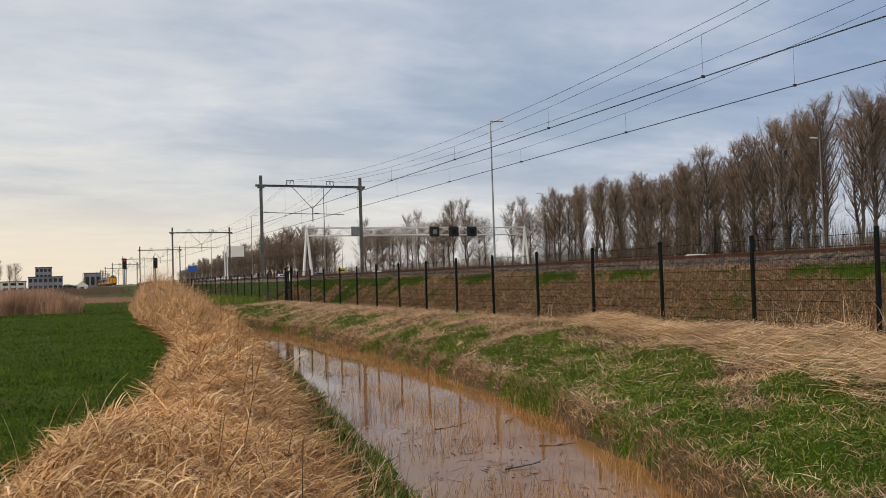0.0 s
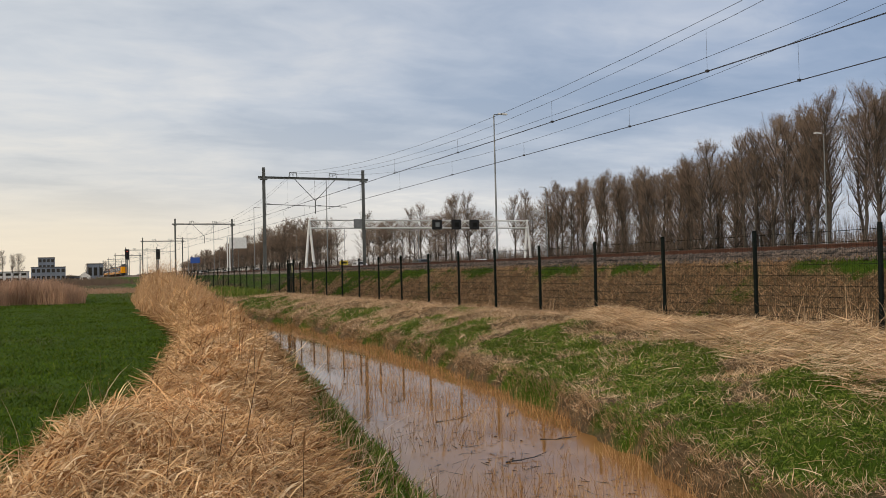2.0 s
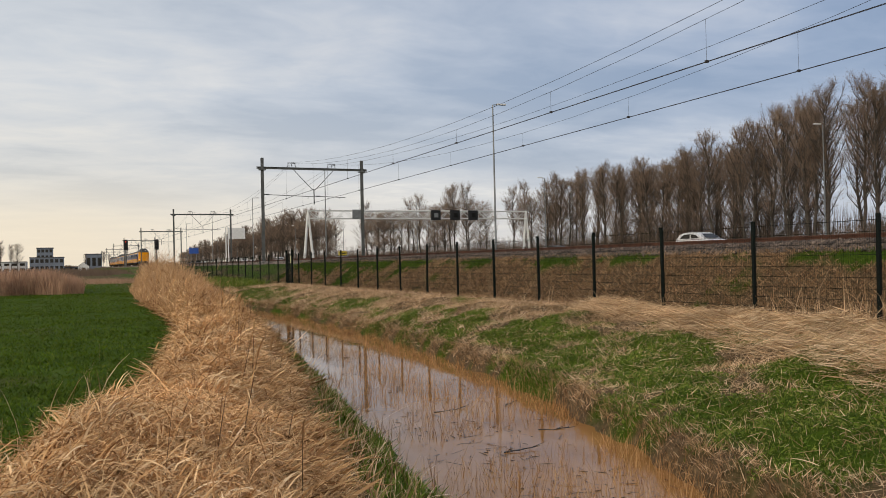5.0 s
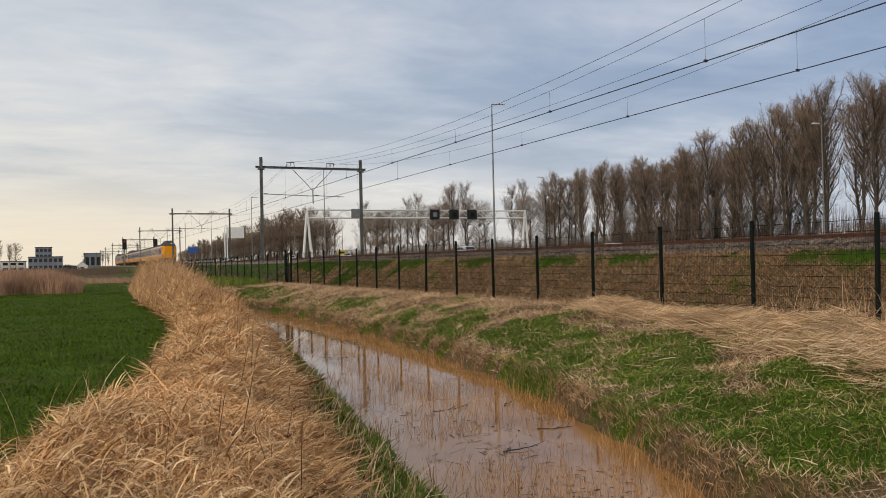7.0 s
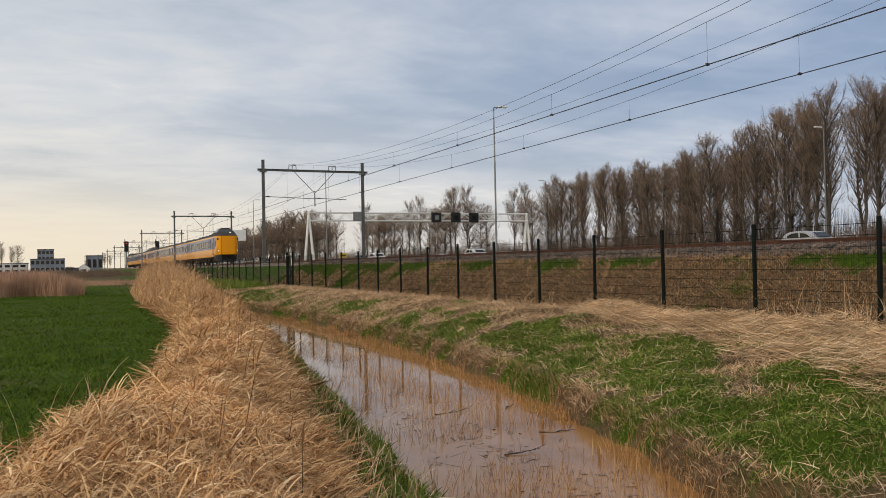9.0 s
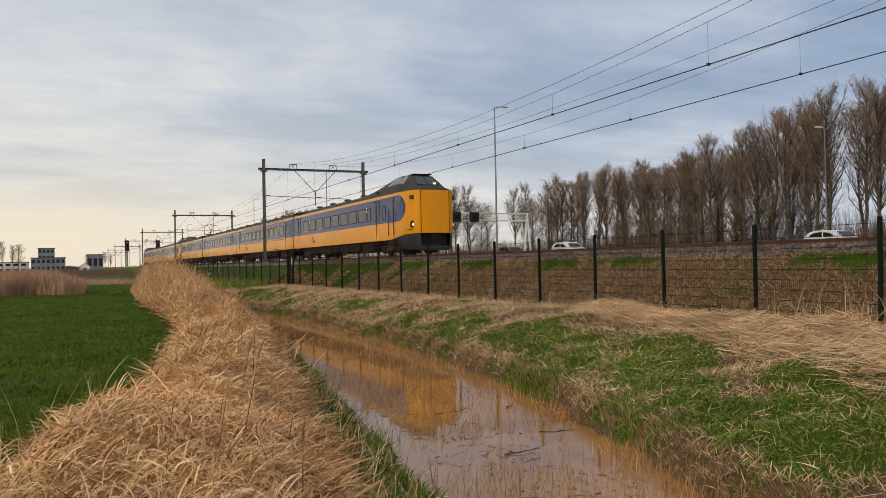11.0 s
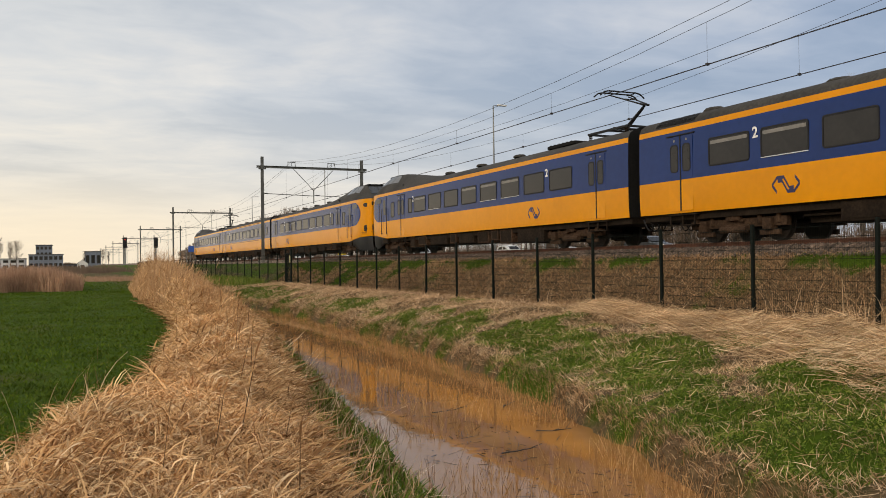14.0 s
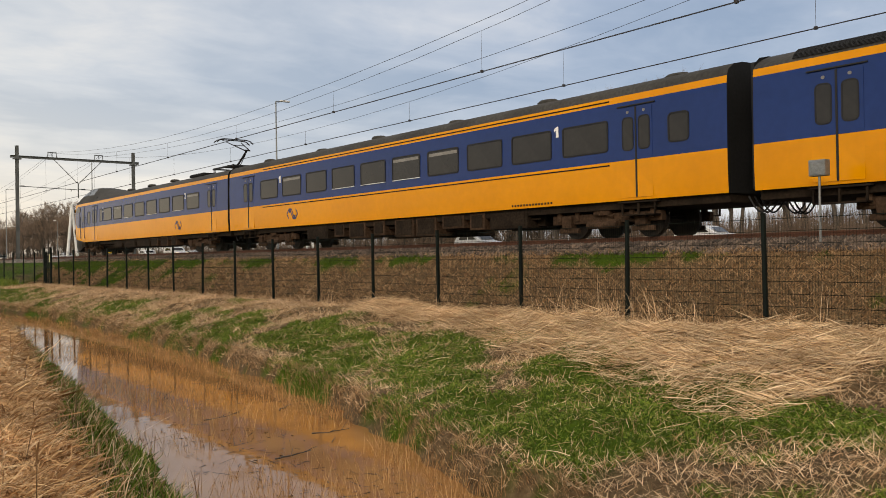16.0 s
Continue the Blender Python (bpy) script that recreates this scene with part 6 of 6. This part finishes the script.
def build_grass():
    r = np.random.default_rng(33)

    def lay(name, label, n, x, y, ln, w, lean, droop, mat, lift=0.0):
        blades(name, label, "grass", x, y, ground_z(x, y) + lift, ln, w, lean, r.random(n) * 6.28, droop, mat, r)

    def pick(n, xf, y0, y1, p, want_green, thr):
        y = y0 + (y1 - y0) * r.random(n * 3) ** p
        x = xf(y, r.random(n * 3))
        g = green_share(x, y)
        keep = (g > thr + 0.3 * r.random(n * 3)) if want_green else (g < thr + 0.5 * r.random(n * 3))
        x, y = x[keep][:n], y[keep][:n]
        return x, y, len(x)

    def bank(y, u):
        return ditch_right(y) + (FENCE_X + 0.1 - ditch_right(y)) * u
    sz = lambda y: np.interp(y, [5, 12, 25, 55], [1.0, 1.15, 1.6, 2.4])
    x, y, n = pick(70000, bank, 2.6, 55, 1.7, True, 0.3)
    lay("bank_grass", "short fresh green grass on the bank", n, x, y, (0.035 + 0.075 * r.random(n)), (0.006 + 0.008 * r.random(n)) * sz(y), r.uniform(0.1, 1.1, n), r.uniform(0.2, 1.3, n), M_GRASS)
    # low leafy weeds among the grass
    x, y, n = pick(52000, bank, 2.6, 30, 1.5, True, 0.4)
    tall = 0.09 * noise2(x, y, 1.6, 27)
    blades("bank_weeds", "low leafy green weeds on the bank", "weeds", x, y, ground_z(x, y) + tall * r.random(n), 0.022 + 0.030 * r.random(n), (0.014 + 0.014 * r.random(n)) * sz(y) ** 0.6, r.uniform(0.7, 1.6, n), r.random(n) * 6.28, r.uniform(0.0, 0.9, n), M_WEED, r)
    # cut stubs
    n = 1500
    y = 4.6 + 12 * r.random(n) ** 1.3
    x = bank(y, 0.75 * r.random(n))
    blades("cut_stubs", "short pale stubs of mown reed", "straw", x, y, ground_z(x, y), 0.06 + 0.09 * r.random(n), 0.004 + 0.003 * r.random(n), r.uniform(0.0, 0.5, n), r.random(n) * 6.28, r.uniform(-0.1, 0.4, n), M_STRAW, r)
    x, y, n = pick(80000, bank, 2.6, 55, 1.6, False, 0.55)
    lay("bank_straw", "pale dry straw lying on the bank", n, x, y, (0.05 + 0.15 * r.random(n)) * np.interp(y, [5, 55], [1, 1.4]), (0.0045 + 0.005 * r.random(n)) * sz(y), r.uniform(0.6, 1.5, n), r.uniform(-0.1, 0.6, n), M_STRAW, 0.03)
    # heap of mown straw below the fence
    n = 26000
    y = 4.6 + 14 * r.random(n) ** 1.2
    x0 = np.interp(y, [4, 5.5, 8.5, 12.9, 19], [8.0, 8.5, 9.6, 10.9, 12.1]) + 0.35 * (noise2(y, y * 0, 1.3, 18) - 0.5)
    x = x0 + (12.75 - x0) * r.random(n) ** 0.9
    hp = 0.34 * noise2(x, y, 0.8, 17) * np.clip((x - x0) / 0.4, 0.25, 1)
    blades("straw_heap", "heap of pale mown reed straw below the fence", "straw", x, y, ground_z(x, y) + 0.03 + hp * r.random(n), 0.16 + 0.40 * r.random(n) ** 1.5, 0.006 + 0.008 * r.random(n), r.uniform(1.1, 1.6, n), r.normal(2.2, 0.55, n) + 1.6 * (noise2(x, y, 0.9, 19) - 0.5) + np.where(r.random(n) < 0.5, 3.14, 0), r.uniform(-0.1, 0.5, n), M_HEAP, r)
    # loose strands strewn over the green
    n = 1100
    y = 4.8 + 14 * r.random(n) ** 1.2
    x = bank(y, 0.05 + 0.65 * r.random(n))
    blades("loose_strands", "single pale straws strewn over the green bank", "straw", x, y, ground_z(x, y) + 0.05 + 0.05 * r.random(n), 0.15 + 0.35 * r.random(n) ** 2, 0.004 + 0.005 * r.random(n), r.uniform(1.2, 1.6, n), r.random(n) * 6.28, r.uniform(-0.1, 0.4, n), M_HEAP, r)
    # tall dry stalks at the fence
    n = 340
    y = np.concatenate([8.2 + 4.2 * r.random(n // 2), 6.0 + 20 * r.random(n - n // 2) ** 1.5])
    x = 12.45 + 0.55 * r.random(n)
    blades("fence_stalks", "tall bleached grass stalks leaning at the fence", "grass", x, y, ground_z(x, y), np.where(np.arange(n) < n // 2, 0.55, 0.3) + 0.8 * r.random(n) ** 2, 0.005 + 0.004 * r.random(n), r.uniform(0.0, 0.8, n), r.normal(0.2, 1.6, n), r.uniform(0.0, 1.3, n), M_STRAW, r)
    # embankment behind the fence
    emb = lambda y, u: FENCE_X + 0.1 + 2.75 * u
    x, y, n = pick(78000, emb, 4, 60, 1.5, False, 0.4)
    lay("embankment_straw", "brown dead grass on the railway embankment", n, x, y, 0.06 + 0.15 * r.random(n), (0.006 + 0.006 * r.random(n)) * sz(y), r.uniform(0.5, 1.4, n), r.uniform(0, 0.9, n), M_EMB)
    x, y, n = pick(22000, emb, 5, 60, 1.5, True, 0.35)
    lay("embankment_grass", "green grass along the top of the embankment", n, x, y, 0.05 + 0.09 * r.random(n), (0.007 + 0.006 * r.random(n)) * sz(y), r.uniform(0.1, 1.0, n), r.uniform(0.2, 1.0, n), M_FIELD)
    # green strip on the left bank of the ditch
    n = 16000
    y = 4.5 + 38 * r.random(n) ** 1.5
    x = ditch_left(y) + 0.05 - 1.1 * r.random(n) ** 0.8
    lay("ditch_grass", "bright green grass at the water's edge", n, x, y, 0.08 + 0.14 * r.random(n), (0.008 + 0.006 * r.random(n)) * sz(y), r.uniform(0.1, 0.9, n), r.uniform(0.2, 1.2, n), M_WEED)
    n = 5200
    y = 4.5 + 38 * r.random(n) ** 1.5
    x = ditch_left(y) + 0.05 - 1.3 * r.random(n) ** 0.7
    lay("ditch_straw", "straw and dead stalks at the water's edge", n, x, y, 0.12 + 0.28 * r.random(n), (0.006 + 0.006 * r.random(n)) * sz(y), r.uniform(0.1, 1.4, n), r.uniform(0.0, 0.9, n), M_STRAW)
    # meadow
    n = 110000
    y = 6.0 + 54 * r.random(n) ** 1.6
    x = reed_left(y) + 0.2 - (0.5 + 0.34 * y) * r.random(n)
    lay("meadow_grass", "dense short dark green meadow grass", n, x, y, (0.03 + 0.05 * r.random(n)) * (0.35 + 0.9 * noise2(x, y, 1.1, 51) + 0.6 * noise2(x, y, 3.2, 52)), (0.006 + 0.006 * r.random(n)) * np.interp(y, [6, 20, 48], [1, 1.8, 3.0]), r.uniform(0.3, 1.2, n), r.uniform(0.2, 1.0, n), M_FIELD)

    n = 26000
    y = 55 + 75 * r.random(n) ** 1.3
    x = reed_left(y) + 6.0 - (6.0 + 0.40 * y) * r.random(n)
    lay("far_meadow_grass", "rough green and yellowed grass at the meadow's far end", n, x, y, 0.06 + 0.10 * r.random(n), 0.03 + 0.04 * r.random(n), r.uniform(0.3, 1.2, n), r.uniform(0.2, 1.0, n), M_FIELD)


def build_stems():
    """Single stems that stand out: broken ones leaning over the water, and thin green-white ones in the meadow."""
    r = np.random.default_rng(71)
    n = 22
    y = 8 + 16 * r.random(n)
    x = ditch_left(y) - 0.9 + 0.6 * r.random(n)
    blades("broken_stems", "broken pale reed stems leaning over the ditch", "reeds", x, y, ground_z(x, y) + 0.12, 0.4 + 0.5 * r.random(n), 0.006 + 0.006 * r.random(n), r.uniform(0.7, 1.25, n), r.normal(1.3, 0.6, n), r.uniform(-0.2, 0.9, n), M_STRAW, r)
    n = 40
    y = 5.0 + 6.5 * r.random(n)
    x = reed_left(y) - 0.1 - 0.7 * r.random(n)
    blades("meadow_stalks", "thin bleached grass stalks at the meadow edge", "grass", x, y, ground_z(x, y), 0.35 + 0.5 * r.random(n), 0.005 + 0.004 * r.random(n), r.uniform(0.0, 0.35, n), r.normal(0.6, 1.2, n), r.uniform(0.1, 0.9, n), M_STRAW, r)
    # leafy green clump between ditch head and fence
    n = 3400
    y = 54 + 24 * r.random(n)
    x = 9.7 + 2.3 * r.random(n) + (y - 54) * 0.025
    blades("rush_clump", "bright green rushes at the head of the ditch", "grass", x, y, ground_z(x, y), 0.25 + 0.45 * r.random(n), 0.02 + 0.02 * r.random(n), r.uniform(0.1, 0.7, n), r.random(n) * 6.28, r.uniform(0.3, 1.2, n), M_GRASS, r)


build_reeds()
build_grass()
build_stems()


# ---- twigs in the water ----
def build_twigs():
    m = material("wet_dark_wood", (0.03, 0.022, 0.016), 0.5, 0, 0.3, 6, 40, 0.2)
    rng = random.Random(4)
    for x, y, a, ln in ((5.35, 12.3, 20, 0.7), (6.1, 10.3, -15, 0.55), (5.6, 14.6, 60, 0.6), (6.6, 12.2, 35, 0.5), (5.0, 9.3, 5, 0.5)):
        t = thing("twig", pose(x, y, 0.005, 0, 0, a), "dark wet branch floating in the ditch", "twig", "floating twigs")
        bm = bmesh.new()
        p = Vector((0, 0, 0))
        d = Vector((1, 0, 0.02))
        for k in range(5):
            q = p + d * ln / 5 + Vector((0, rng.uniform(-0.04, 0.04), rng.uniform(-0.01, 0.015)))
            tube(bm, p, q, 0.012 - 0.0018 * k, 0.0105 - 0.0018 * k, 6)
            if k in (1, 3):
                e = q + Vector((0.12, rng.choice((-0.13, 0.13)), 0.08))
                tube(bm, q, e, 0.005, 0.002, 5)
            p = q
        part("branch", bm, m, t)


build_twigs()


# ---- reed plume close to the lens, swayed by the wind ----
PLUME_F, PLUME_R = Vector((0.41, 0.912, 0)), Vector((0.912, -0.41, 0))


def plume_pose(px, py, ang):
    """Tip place (right and down of the view's middle, in thousandths of the distance) and the plume's slope."""
    tip = Vector((0, 0, 2.47)) + PLUME_F * 1.25 + PLUME_R * (px * 0.00125) + Vector((0, 0, -py * 0.00125))
    a = radians(ang)
    ax = PLUME_R * math.cos(a) + Vector((0, 0, math.sin(a)))
    up = -PLUME_R * math.sin(a) + Vector((0, 0, math.cos(a)))
    m = Matrix((ax, up, ax.cross(up))).transposed().to_4x4()
    m.translation = tip
    return m


def build_plume():
    mat = blade_material("feathery_reed_plume", [(0.11, 0.056, 0.042), (0.26, 0.155, 0.118), (0.56, 0.41, 0.31), (0.17, 0.095, 0.072)])
    t = thing("reed_plume", None, "feathery purple-brown reed plume swaying on its stalk", "reed plume")
    g = np.random.default_rng(9)
    st = Sticks()
    axis = lambda u: np.array([-0.40 * u, -0.05 * u * u, 0.0])
    for k in range(20):
        st.add(axis(k / 20), axis((k + 1) / 20), 0.0012 + 0.00008 * k, 0.0013 + 0.00008 * k)
    # drooping bunches with gaps between them, longer towards the foot
    for b in range(25):
        u0 = (b + 0.3) / 25
        lead = np.array([1.0, g.normal(-0.16 - 0.16 * u0, 0.07), g.normal(0, 0.16)])
        for k in range(11):
            p = axis(min(max(u0 + g.normal(0, 0.008), 0.0), 1.0))
            ln = (0.035 + 0.145 * u0) * g.uniform(0.6, 1.1)
            d = lead + g.normal(0, 0.055, 3)
            d /= np.linalg.norm(d)
            for s in range(4):
                q = p + d * ln / 4
                st.add(p, q, 0.0010 * (1 - s / 5), 0.0008 * (1 - s / 5))
                for c in range(5):
                    e = d + g.normal(0, 0.13, 3)
                    e /= np.linalg.norm(e)
                    o = p + (q - p) * g.random()
                    st.add(o, o + e * 0.017, 0.0009, 0.0003)
                d = d + np.array([0.04, -0.085, 0])
                d /= np.linalg.norm(d)
                p = q
    part("plume", st.mesh("plume", mat, 3), None, t)
    st = Sticks()
    pts = [np.array([-0.40 - 0.55 * u, -0.05 - 1.25 * u ** 1.2, 0.0]) for u in np.linspace(0, 1, 9)]
    for a, b in zip(pts[:-1], pts[1:]):
        st.add(a, b, 0.0030, 0.0033)
    part("stalk", st.mesh("stalk", M_REED_DARK, 5), None, t, "thin straw-coloured stalk")
    return t


PLUME = build_plume()
# seconds, tip right, tip down, slope
PLUME_SWAY = [(0, -760, 60, 30), (2.9, -740, 60, 18), (3.1, -580, 85, 16), (3.2, -495, 92, 20), (3.3, -462, 92, 30), (3.4, -416, 108, 38), (3.5, -409, 116, 42), (3.6, -418, 116, 42),
              (3.7, -427, 112, 40), (3.8, -446, 103, 36), (3.9, -482, 92, 30), (4.0, -520, 84, 26), (4.2, -535, 81, 22), (4.6, -600, 75, 20), (5.2, -740, 60, 22), (16, -760, 60, 30)]


# ---- what moves ----
def nose_y(t):
    return 24.6 + 33.2 * (11.5 - t)


def motions():
    for car, at, turn in TRAIN:
        walk(car, [(t, pose(NEAR_X, nose_y(t) + at, RAIL_Z, 0, 0, turn)) for t in (0, 4, 8, 12, 16)])
    for car, x, y9, speed, turn in CARS:
        walk(car, [(t, pose(x, y9 + speed * (t - 9.0), ROAD_Z, 0, 0, turn)) for t in (0, 4, 8, 12, 16)])
    walk(PLUME, [(t, plume_pose(px, py, a)) for t, px, py, a in PLUME_SWAY])


motions()
